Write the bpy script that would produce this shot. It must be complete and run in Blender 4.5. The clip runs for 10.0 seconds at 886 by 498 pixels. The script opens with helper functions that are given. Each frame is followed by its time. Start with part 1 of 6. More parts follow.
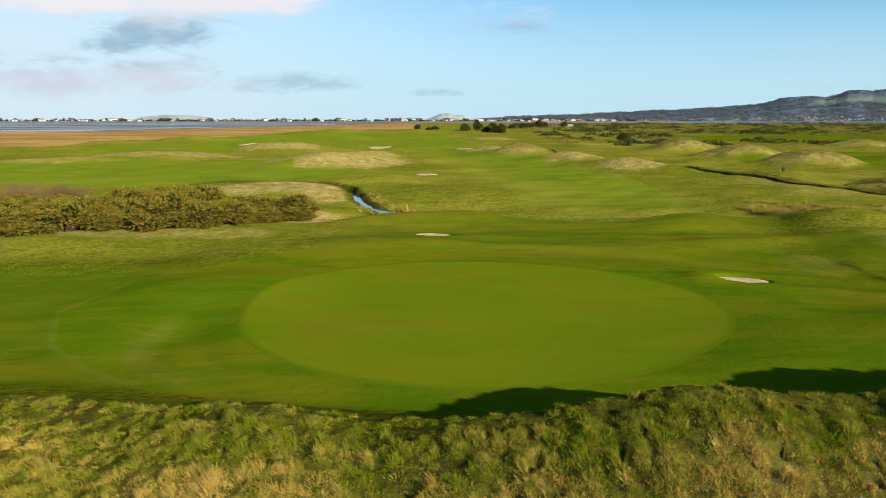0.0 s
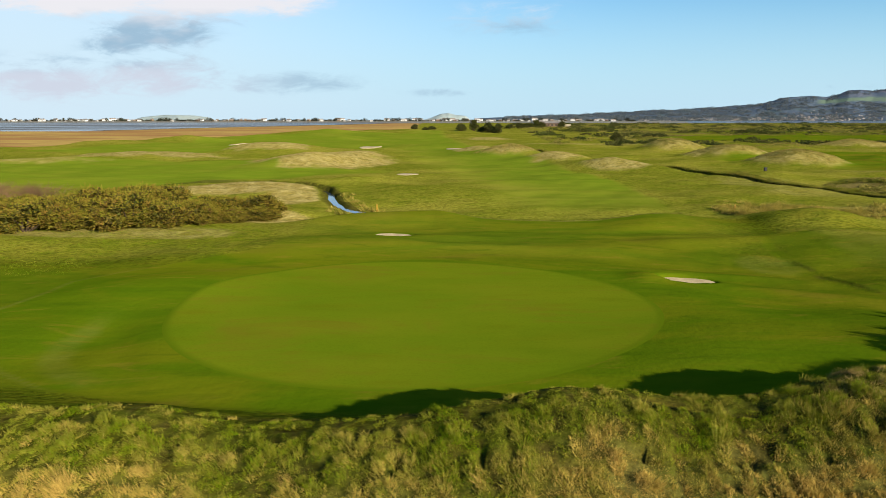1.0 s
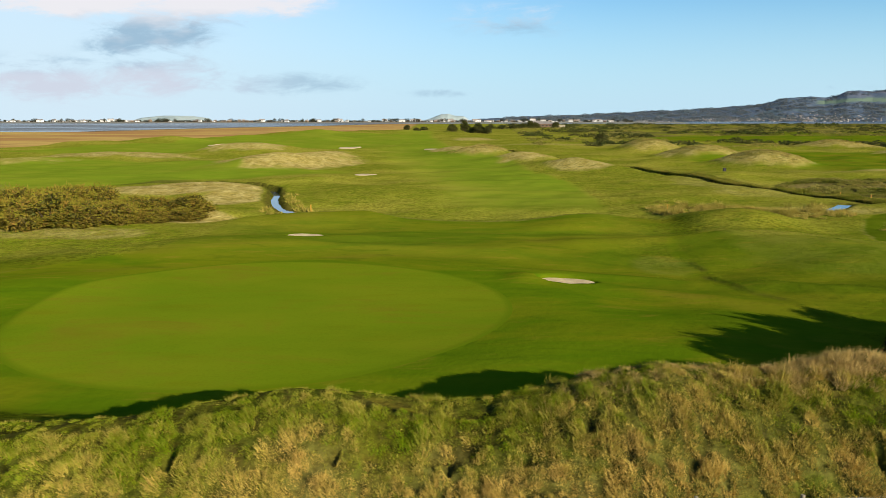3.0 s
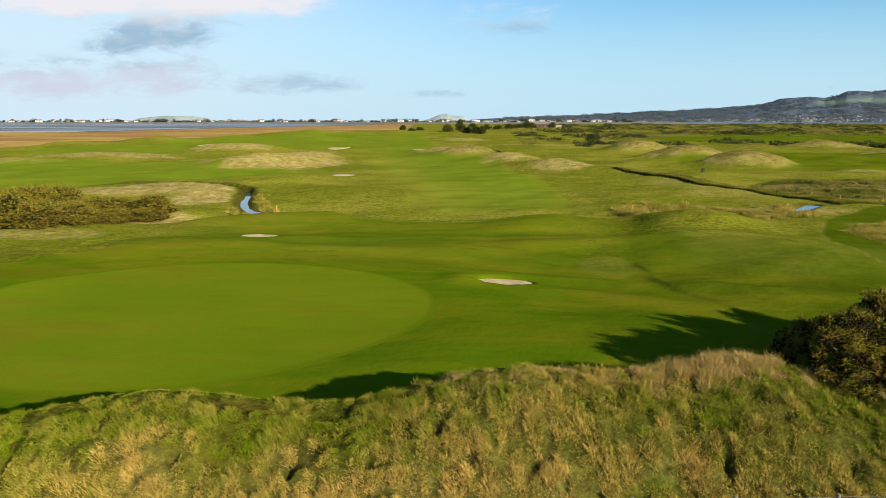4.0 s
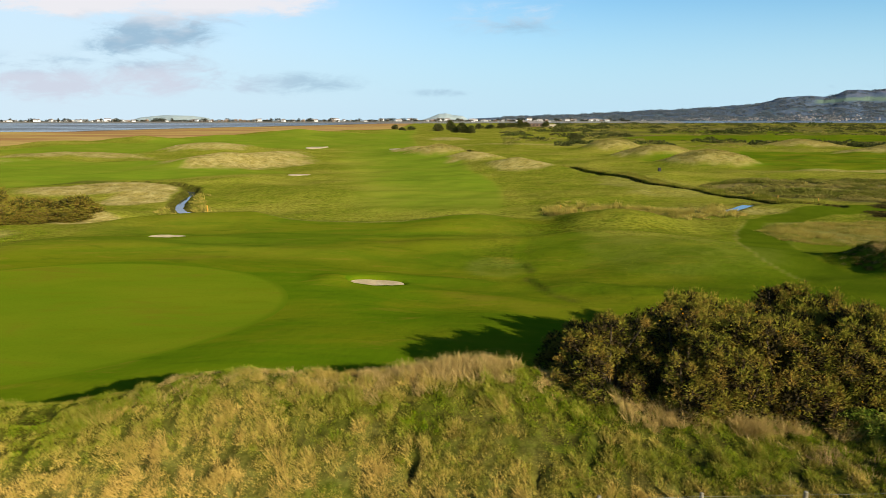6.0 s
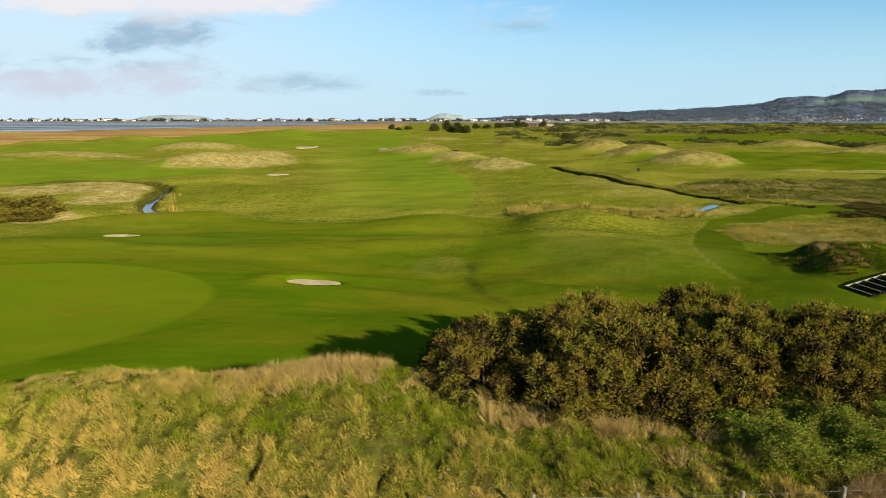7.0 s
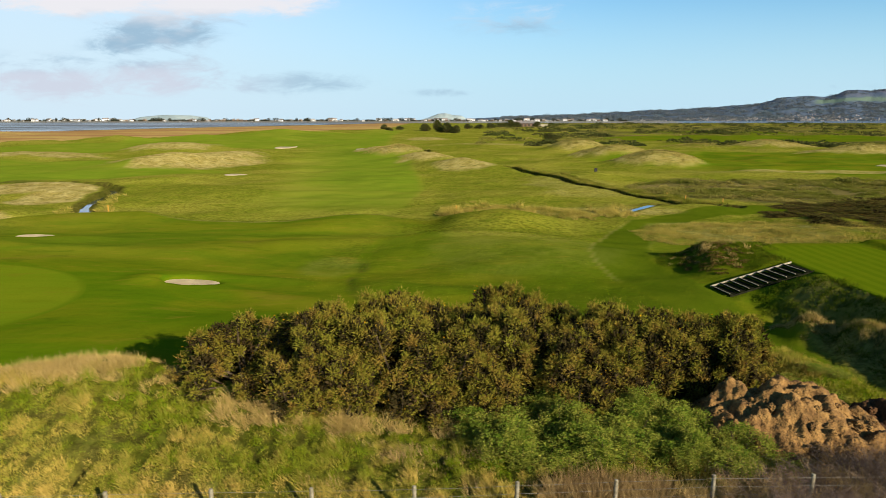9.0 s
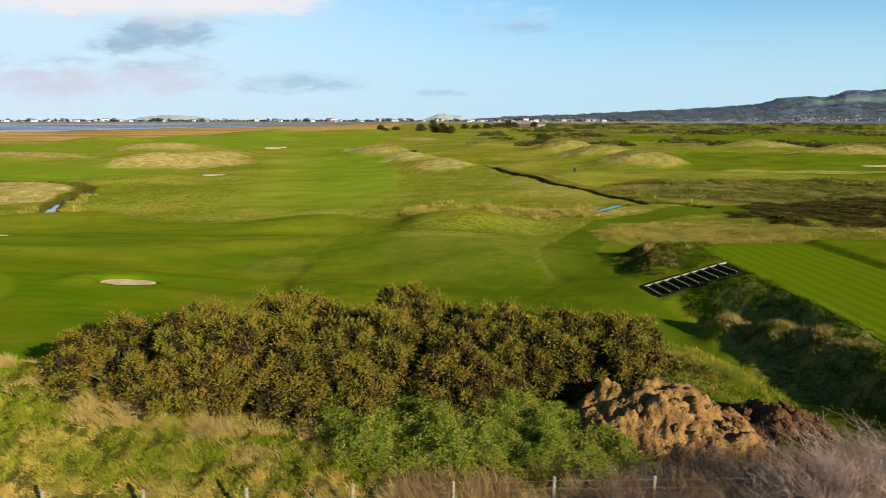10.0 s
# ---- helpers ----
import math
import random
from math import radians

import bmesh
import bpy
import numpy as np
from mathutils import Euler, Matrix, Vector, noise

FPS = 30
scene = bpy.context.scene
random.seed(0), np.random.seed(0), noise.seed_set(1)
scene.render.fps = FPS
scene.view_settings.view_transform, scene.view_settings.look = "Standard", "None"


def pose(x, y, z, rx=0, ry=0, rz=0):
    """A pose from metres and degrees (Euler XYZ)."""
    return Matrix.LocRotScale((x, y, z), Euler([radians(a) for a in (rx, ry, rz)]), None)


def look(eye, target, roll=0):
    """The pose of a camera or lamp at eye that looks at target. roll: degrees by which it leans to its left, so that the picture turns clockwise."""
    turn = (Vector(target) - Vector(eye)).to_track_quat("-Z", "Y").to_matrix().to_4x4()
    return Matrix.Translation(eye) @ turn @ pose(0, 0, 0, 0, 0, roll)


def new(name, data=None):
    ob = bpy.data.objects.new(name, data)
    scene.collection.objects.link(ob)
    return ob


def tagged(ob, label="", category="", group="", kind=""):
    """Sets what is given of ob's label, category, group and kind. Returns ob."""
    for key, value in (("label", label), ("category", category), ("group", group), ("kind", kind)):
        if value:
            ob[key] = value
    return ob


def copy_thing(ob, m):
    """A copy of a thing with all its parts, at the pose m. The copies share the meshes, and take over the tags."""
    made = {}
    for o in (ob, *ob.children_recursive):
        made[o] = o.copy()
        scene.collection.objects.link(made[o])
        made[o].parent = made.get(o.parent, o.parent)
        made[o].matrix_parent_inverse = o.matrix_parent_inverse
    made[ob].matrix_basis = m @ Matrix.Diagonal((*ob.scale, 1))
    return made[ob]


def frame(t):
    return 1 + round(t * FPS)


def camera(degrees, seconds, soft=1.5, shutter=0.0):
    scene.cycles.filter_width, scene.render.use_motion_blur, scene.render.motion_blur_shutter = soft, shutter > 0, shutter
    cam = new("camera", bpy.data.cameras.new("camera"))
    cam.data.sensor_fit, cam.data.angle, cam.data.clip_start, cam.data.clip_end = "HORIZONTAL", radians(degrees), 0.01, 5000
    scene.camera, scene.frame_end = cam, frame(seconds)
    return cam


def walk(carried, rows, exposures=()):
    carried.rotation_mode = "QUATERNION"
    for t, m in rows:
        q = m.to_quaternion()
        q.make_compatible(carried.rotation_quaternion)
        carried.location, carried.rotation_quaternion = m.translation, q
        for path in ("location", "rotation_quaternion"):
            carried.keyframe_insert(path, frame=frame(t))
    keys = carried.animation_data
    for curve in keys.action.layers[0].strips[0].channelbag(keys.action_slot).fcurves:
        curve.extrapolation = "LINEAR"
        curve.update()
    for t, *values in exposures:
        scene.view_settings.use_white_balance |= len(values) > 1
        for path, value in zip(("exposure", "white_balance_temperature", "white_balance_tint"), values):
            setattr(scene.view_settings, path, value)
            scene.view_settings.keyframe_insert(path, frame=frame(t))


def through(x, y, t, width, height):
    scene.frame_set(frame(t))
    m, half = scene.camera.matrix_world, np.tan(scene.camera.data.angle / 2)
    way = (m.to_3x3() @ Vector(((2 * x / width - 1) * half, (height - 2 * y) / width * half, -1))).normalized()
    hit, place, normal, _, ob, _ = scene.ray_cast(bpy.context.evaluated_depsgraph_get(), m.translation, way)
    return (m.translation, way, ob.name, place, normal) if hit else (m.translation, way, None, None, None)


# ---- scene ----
cam = camera(72.0, 10.0, soft=0.7, shutter=0.25)
EXPOSURE = 1.5
PATH = [
    (0, (0.306, -0.611, 10.521), (0.304, 1.345, 10.103), 0.0),
    (0.5, (2.249, -0.593, 10.538), (2.247, 1.363, 10.12), 0.0),
    (1, (4.134, -0.444, 10.502), (4.13, 1.512, 10.084), 0.0),
    (1.5, (6.172, -0.314, 10.44), (6.168, 1.642, 10.023), 0.0),
    (2, (8.252, -0.272, 10.415), (8.248, 1.684, 9.999), -0.0),
    (2.5, (10.333, -0.245, 10.414), (10.328, 1.711, 9.998), -0.0),
    (4, (16.717, -0.15, 10.461), (16.711, 1.806, 10.046), -0.0),
    (4.5, (18.883, -0.105, 10.47), (18.876, 1.851, 10.054), -0.0),
    (5, (21.067, -0.077, 10.455), (21.06, 1.879, 10.039), -0.1),
    (6.5, (27.608, 0.051, 10.555), (27.599, 2.007, 10.137), -0.0),
    (7, (29.78, 0.089, 10.52), (29.769, 2.045, 10.102), -0.0),
    (7.5, (31.912, 0.081, 10.561), (31.898, 2.037, 10.143), -0.1),
    (8, (33.916, -0.026, 10.618), (33.904, 1.929, 10.199), -0.0),
    (8.5, (35.978, -0.168, 10.63), (35.968, 1.788, 10.211), 0.0),
    (9, (38.154, -0.188, 10.586), (38.142, 1.768, 10.168), 0.0),
    (9.5, (40.3, -0.157, 10.569), (40.287, 1.799, 10.151), -0.0),
    (10, (42.482, -0.03, 10.544), (42.468, 1.926, 10.127), -0.0),
]
walk(cam, [(t, look(eye, target, roll)) for t, eye, target, roll in PATH], exposures=[(0.0, EXPOSURE), (10.0, EXPOSURE)])

# ---- world and sun ----
SUN_FROM = Vector((1.93, -2.06, 1.0)).normalized()
SUN_EL = math.asin(SUN_FROM.z)
sun = new("sun", bpy.data.lights.new("sun", "SUN"))
sun.data.energy, sun.data.angle, sun.data.color = 4.7, radians(0.53), (1.0, 0.88, 0.70)
sun.matrix_world = look((60, -60, 40), Vector((60, -60, 40)) - SUN_FROM)


class Nodes:
    """A short way to write node trees."""

    def __init__(self, tree):
        self.t = tree
        tree.nodes.clear()

    def add(self, kind, **kw):
        n = self.t.nodes.new(kind)
        for k, v in kw.items():
            setattr(n, k, v)
        return n

    def put(self, sock, v):
        if isinstance(v, bpy.types.NodeSocket):
            self.t.links.new(v, sock)
        elif v is not None:
            if sock.type == "RGBA" and len(v) == 3:
                v = (*v, 1)
            sock.default_value = v

    def math(self, op, a, b=None, c=None, clamp=False):
        n = self.add("ShaderNodeMath", operation=op, use_clamp=clamp)
        for s, v in zip(n.inputs, (a, b, c)):
            self.put(s, v)
        return n.outputs[0]

    def mix(self, f, a, b, mode="MIX"):
        n = self.add("ShaderNodeMix", data_type="RGBA", blend_type=mode)
        self.put(n.inputs[0], f), self.put(n.inputs[6], a), self.put(n.inputs[7], b)
        return n.outputs[2]

    def noise(self, vec, scale, detail=3.0, rough=0.55, dist=0.0):
        n = self.add("ShaderNodeTexNoise")
        self.put(n.inputs["Vector"], vec)
        n.inputs["Scale"].default_value, n.inputs["Detail"].default_value = scale, detail
        n.inputs["Roughness"].default_value, n.inputs["Distortion"].default_value = rough, dist
        return n.outputs[0]

    def ramp(self, v, lo, hi, a=0.0, b=1.0):
        n = self.add("ShaderNodeMapRange", interpolation_type="SMOOTHSTEP")
        for s, x in zip(n.inputs, (v, lo, hi, a, b)):
            self.put(s, x)
        return n.outputs[0]

    def attr(self, name):
        return self.add("ShaderNodeAttribute", attribute_name=name).outputs["Fac"]

    def scaled(self, vec, s, turn=0.0):
        n = self.add("ShaderNodeMapping")
        n.inputs["Rotation"].default_value = (0, 0, turn)
        self.put(n.inputs[0], vec)
        n.inputs["Scale"].default_value = s
        return n.outputs[0]

    def bump(self, h, strength, dist=0.1):
        n = self.add("ShaderNodeBump")
        n.inputs["Strength"].default_value, n.inputs["Distance"].default_value = strength, dist
        self.put(n.inputs["Height"], h)
        return n.outputs[0]


def build_world():
    w = bpy.data.worlds.new("sky")
    scene.world = w
    w.use_nodes = True
    g = Nodes(w.node_tree)
    sky = g.add("ShaderNodeTexSky", sky_type="NISHITA", sun_disc=False)
    sky.sun_elevation, sky.sun_rotation = SUN_EL, math.atan2(SUN_FROM.x, SUN_FROM.y)
    sky.altitude, sky.air_density, sky.dust_density, sky.ozone_density = 0, 1.0, 0.6, 1.6
    way = g.add("ShaderNodeTexCoord").outputs["Generated"]
    sep = g.add("ShaderNodeSeparateXYZ")
    g.put(sep.inputs[0], way)
    ahead = g.math("MAXIMUM", sep.outputs[1], 0.08)
    u, v = g.math("DIVIDE", sep.outputs[0], ahead), g.math("DIVIDE", sep.outputs[2], ahead)
    uv = g.add("ShaderNodeCombineXYZ")
    g.put(uv.inputs[0], u), g.put(uv.inputs[1], v)
    puff = g.noise(g.scaled(uv.outputs[0], (8.0, 26.0, 1.0), -0.35), 1.5, 8.0, 0.64, 0.4)
    # each cloud bank: where it drifts (across, up), its reach, how thick
    banks = [(-0.455, 0.134, 0.085, 0.034, 1.1), (-0.505, 0.112, 0.06, 0.016, 0.95), (-0.56, 0.182, 0.12, 0.022, 1.5), (-0.36, 0.186, 0.14, 0.030, 1.7),
             (-0.64, 0.060, 0.20, 0.034, 0.80), (-0.46, 0.068, 0.12, 0.028, 0.85), (-0.26, 0.054, 0.13, 0.017, 0.8),
             (0.0, 0.041, 0.06, 0.007, 0.75), (-0.42, 0.092, 0.06, 0.012, 0.55), (0.10, 0.150, 0.12, 0.030, 0.42), (0.63, 0.050, 0.06, 0.006, 0.5)]
    total = None
    for cu, cv, ru, rv, s in banks:
        a = g.math("DIVIDE", g.math("SUBTRACT", u, cu), ru)
        b = g.math("DIVIDE", g.math("SUBTRACT", v, cv), rv)
        d = g.math("ADD", g.math("MULTIPLY", a, a), g.math("MULTIPLY", b, b))
        k = g.math("MULTIPLY", g.math("POWER", 2.718, g.math("MULTIPLY", d, -0.9)), s)
        total = k if total is None else g.math("MAXIMUM", total, k)
    thick = g.ramp(g.math("ADD", puff, g.math("MULTIPLY", total, 0.36)), 0.54, 0.86)
    thick = g.math("MULTIPLY", thick, g.ramp(total, 0.06, 0.5))
    clear = g.mix(1.0, sky.outputs[0], (0.44, 0.95, 1.24), "MULTIPLY")
    haze = g.mix(g.ramp(v, 0.0, 0.29, 0.93, 0.0), clear, (3.9, 5.5, 6.6))
    veil = g.mix(g.math("MULTIPLY", g.ramp(u, 0.30, -0.70, 0.0, 0.80), g.ramp(sep.outputs[1], 0.1, 0.6)), haze, (4.9, 5.9, 6.7))
    lit = g.noise(g.scaled(uv.outputs[0], (5.0, 16.0, 1.0)), 1.3, 4.0)
    shade = g.math("ADD", g.ramp(v, 0.135, 0.172), g.math("MULTIPLY", g.ramp(lit, 0.45, 0.62), 0.35), clamp=True)
    cloud = g.mix(shade, (2.3, 3.5, 4.6), (6.2, 6.0, 6.2))
    cloud = g.mix(g.ramp(v, 0.10, 0.065), cloud, g.mix(g.ramp(u, -0.2, -0.45), (2.9, 4.2, 5.2), (4.5, 4.8, 5.6)))
    col = g.mix(g.math("MULTIPLY", thick, 0.9), veil, cloud)
    bg = g.add("ShaderNodeBackground")
    g.put(bg.inputs[0], col)
    bg.inputs[1].default_value = 0.05
    out = g.add("ShaderNodeOutputWorld")
    g.t.links.new(bg.outputs[0], out.inputs[0])


build_world()


# ---- materials ----
def material(name, paint):
    m = bpy.data.materials.new(name)
    m.use_nodes = True
    g = Nodes(m.node_tree)
    bsdf = g.add("ShaderNodeBsdfPrincipled")
    out = g.add("ShaderNodeOutputMaterial")
    g.t.links.new(bsdf.outputs[0], out.inputs[0])
    where = g.add("ShaderNodeNewGeometry").outputs["Position"]
    bsdf.inputs["Specular IOR Level"].default_value = 0.2
    bsdf.inputs["Roughness"].default_value = 0.85
    paint(g, bsdf, where)
    return m


def paint_ground(g, b, p):
    b.inputs["Diffuse Roughness"].default_value = 0.12
    fine = g.noise(p, 5.0, 4.0, 0.65)
    mid = g.noise(p, 0.55, 4.0, 0.6)
    wide = g.noise(g.scaled(p, (0.6, 1.0, 1.0)), 0.06, 4.0, 0.6)
    drift = g.noise(g.scaled(p, (0.055, 0.15, 1.0), 0.12), 1.0, 4.0, 0.55, 0.6)
    mown = g.noise(g.scaled(p, (0.35, 1.6, 1.0)), 0.5, 3.0)
    rough = g.mix(g.ramp(mid, 0.32, 0.70), (0.0450, 0.0630, 0.0028), (0.0660, 0.0780, 0.0040))
    rough = g.mix(g.math("MULTIPLY", g.ramp(drift, 0.48, 0.68), 0.6), rough, (0.1030, 0.0990, 0.0060))
    pale = g.mix(g.ramp(mid, 0.32, 0.70), (0.0980, 0.1120, 0.0085), (0.1330, 0.1320, 0.0135))
    pale = g.mix(g.math("MULTIPLY", g.ramp(wide, 0.42, 0.62), 0.7), pale, (0.1820, 0.1620, 0.0220))
    fair = g.mix(g.ramp(mown, 0.30, 0.75), (0.0820, 0.1180, 0.0070), (0.1020, 0.1290, 0.0090))
    fair = g.mix(g.math("MULTIPLY", g.ramp(wide, 0.45, 0.7), 0.5), fair, (0.1370, 0.1400, 0.0130))
    apron = g.mix(g.ramp(mown, 0.28, 0.72), (0.0430, 0.0780, 0.0017), (0.0560, 0.0880, 0.0021))
    apron = g.mix(g.math("MULTIPLY", g.ramp(drift, 0.44, 0.60), 0.8), apron, (0.0830, 0.0940, 0.0032))
    apron = g.mix(g.math("MULTIPLY", g.ramp(drift, 0.60, 0.72), 0.5), apron, (0.1000, 0.0740, 0.0090))
    lane = g.mix(g.ramp(mid, 0.3, 0.7), (0.0400, 0.0600, 0.0024), (0.0520, 0.0700, 0.0032))
    straw = g.mix(g.ramp(mid, 0.35, 0.7), (0.1950, 0.1500, 0.0380), (0.3000, 0.2420, 0.0860))
    straw = g.mix(g.math("MULTIPLY", g.ramp(fine, 0.45, 0.8), 0.32), straw, (0.0906, 0.0794, 0.0149))
    scrub = g.mix(g.ramp(mid, 0.4, 0.62), (0.0420, 0.0420, 0.0075), (0.0900, 0.0740, 0.0200))
    scrub = g.mix(g.ramp(wide, 0.40, 0.62), scrub, (0.1350, 0.1080, 0.0330))
    marsh = g.mix(g.ramp(g.noise(g.scaled(p, (0.010, 0.022, 1)), 1.0, 4.0), 0.42, 0.58), (0.2042, 0.1125, 0.0421), (0.2635, 0.1812, 0.0543))
    marsh = g.mix(g.math("MULTIPLY", g.ramp(g.noise(g.scaled(p, (0.05, 0.12, 1)), 1.0, 3.0), 0.48, 0.66), 0.55), marsh, (0.1581, 0.0900, 0.0402))
    mud = g.mix(g.ramp(g.noise(g.scaled(p, (0.004, 0.02, 1)), 1.0, 4.0), 0.45, 0.6), (0.0594, 0.0473, 0.0354), (0.1004, 0.0814, 0.0612))
    soil = g.mix(g.ramp(mid, 0.3, 0.7), (0.0160, 0.0116, 0.0045), (0.0411, 0.0321, 0.0097))
    col = g.mix(g.attr("pale"), rough, pale)
    col = g.mix(g.attr("fairway"), col, fair)
    col = g.mix(g.attr("apron"), col, apron)
    col = g.mix(g.attr("track"), col, lane)
    col = g.mix(g.attr("straw"), col, straw)
    col = g.mix(g.attr("scrub"), col, scrub)
    col = g.mix(g.attr("soil"), col, soil)
    col = g.mix(g.attr("marsh"), col, marsh)
    col = g.mix(g.attr("mud"), col, mud)
    # wind-drawn streaks, lush and withered
    streak = g.noise(g.scaled(p, (0.30, 1.25, 1.0), 0.1), 0.8, 5.0, 0.6, 0.6)
    kept = g.math("SUBTRACT", 1.0, g.math("MAXIMUM", g.math("MAXIMUM", g.attr("marsh"), g.attr("mud")), g.math("MAXIMUM", g.attr("fairway"), g.attr("track"))))
    col = g.mix(g.math("MULTIPLY", g.math("MULTIPLY", g.ramp(streak, 0.46, 0.30), 0.42), kept), col, (0.0330, 0.0560, 0.0020))
    col = g.mix(g.math("MULTIPLY", g.math("MULTIPLY", g.ramp(streak, 0.56, 0.72), 0.38), kept), col, (0.1300, 0.1000, 0.0100))
    # thin places, dry flecks and darker tufts at three sizes
    turf = g.math("SUBTRACT", 1.0, g.math("MAXIMUM", g.attr("marsh"), g.attr("mud")))
    cut = g.math("SUBTRACT", 1.0, g.ramp(g.math("MAXIMUM", g.attr("apron"), g.attr("fairway")), 0.05, 0.5, 0.0, 0.93))
    thin = g.noise(g.scaled(p, (0.10, 0.22, 1.0), 0.15), 1.0, 5.0, 0.62, 0.5)
    col = g.mix(g.math("MULTIPLY", g.math("MULTIPLY", g.ramp(thin, 0.56, 0.74), 0.22), g.math("MULTIPLY", turf, cut)), col, (0.1250, 0.0950, 0.0140))
    tuft = g.noise(g.scaled(p, (0.8, 1.6, 1.0), 0.5), 2.6, 6.0, 0.75, 0.4)
    grain = g.math("ADD", g.ramp(tuft, 0.36, 0.60, 0.55, 1.12), g.math("MULTIPLY", g.math("SUBTRACT", thin, 0.5), 0.25))
    shades = g.add("ShaderNodeCombineColor")
    for k in range(3):
        g.put(shades.inputs[k], grain)
    col = g.mix(g.math("MULTIPLY", turf, cut), col, g.mix(1.0, col, shades.outputs[0], "MULTIPLY"))
    g.put(b.inputs["Base Color"], col)
    b.inputs["Roughness"].default_value = 0.95
    b.inputs["Specular IOR Level"].default_value = 0.0
    hgt = g.math("ADD", g.math("MULTIPLY", g.noise(p, 2.2, 5.0, 0.7), 0.6), g.math("MULTIPLY", mid, 0.8))
    smooth = g.math("SUBTRACT", 1.0, g.ramp(g.math("MAXIMUM", g.attr("apron"), g.attr("fairway")), 0.05, 0.5, 0.0, 0.75))
    bn = g.add("ShaderNodeBump")
    bn.inputs["Distance"].default_value = 0.22
    g.put(bn.inputs["Strength"], g.math("MULTIPLY", smooth, 0.8))
    g.put(bn.inputs["Height"], hgt)
    g.put(b.inputs["Normal"], bn.outputs[0])


def paint_green(g, b, p):
    b.inputs["Diffuse Roughness"].default_value = 0.12
    wide = g.noise(g.scaled(p, (0.5, 1.0, 1)), 0.16, 4.0, 0.6)
    fine = g.noise(p, 9.0, 3.0, 0.7)
    col = g.mix(g.ramp(wide, 0.30, 0.70), (0.0710, 0.1060, 0.0032), (0.0900, 0.1120, 0.0042))
    col = g.mix(g.math("MULTIPLY", g.ramp(g.noise(g.scaled(p, (0.6, 2.4, 1)), 0.4, 3.0), 0.5, 0.75), 0.35), col, (0.0777, 0.0798, 0.0025))
    worn = g.noise(g.scaled(p, (0.30, 0.8, 1), -0.1), 0.35, 6.0, 0.68, 0.8)
    col = g.mix(g.math("MULTIPLY", g.ramp(worn, 0.50, 0.68), 0.55), col, (0.0960, 0.0800, 0.0060))
    col = g.mix(g.math("MULTIPLY", g.ramp(worn, 0.50, 0.30), 0.22), col, (0.0480, 0.0780, 0.0020))
    col = g.mix(g.math("MULTIPLY", g.ramp(fine, 0.45, 0.8), 0.25), col, (0.0307, 0.0437, 0.0015))
    col = g.mix(g.ramp(g.attr("rim"), 0.955, 1.0), col, (0.0560, 0.0850, 0.0024))
    g.put(b.inputs["Base Color"], col)
    b.inputs["Roughness"].default_value, b.inputs["Specular IOR Level"].default_value = 0.95, 0.0
    g.put(b.inputs["Normal"], g.bump(fine, 0.25, 0.01))


def paint_tee(g, b, p):
    b.inputs["Diffuse Roughness"].default_value = 0.12
    n = g.add("ShaderNodeTexWave", wave_type="BANDS", bands_direction="X")
    g.put(n.inputs["Vector"], g.scaled(p, (1.0, 0.42, 0)))
    n.inputs["Scale"].default_value, n.inputs["Distortion"].default_value = 0.33, 0.4
    col = g.mix(g.ramp(n.outputs["Fac"], 0.35, 0.65), (0.0560, 0.0840, 0.0020), (0.0680, 0.0950, 0.0026))
    col = g.mix(g.math("MULTIPLY", g.ramp(g.noise(p, 1.2, 4.0), 0.4, 0.75), 0.45), col, (0.0829, 0.0985, 0.0029))
    g.put(b.inputs["Base Color"], col)
    b.inputs["Roughness"].default_value, b.inputs["Specular IOR Level"].default_value = 0.95, 0.0
    g.put(b.inputs["Normal"], g.bump(g.noise(p, 7.0, 3.0), 0.3, 0.02))


def blend_paint(a, c, scale=3.0, rough=0.85, d=None, bump=0.3, gloss=0.2):
    """Two tones of one stuff, and a third in flecks, by noise at two sizes."""
    def paint(g, b, p):
        col = g.mix(g.ramp(g.noise(p, scale, 4.0), 0.35, 0.66), a, c)
        if d:
            col = g.mix(g.math("MULTIPLY", g.ramp(g.noise(p, scale * 5.3, 3.0), 0.5, 0.72), 0.7), col, d)
        g.put(b.inputs["Base Color"], col)
        b.inputs["Roughness"].default_value, b.inputs["Specular IOR Level"].default_value = rough, gloss
        g.put(b.inputs["Normal"], g.bump(g.noise(p, scale * 4, 4.0), bump, 0.3 / scale))
    return paint


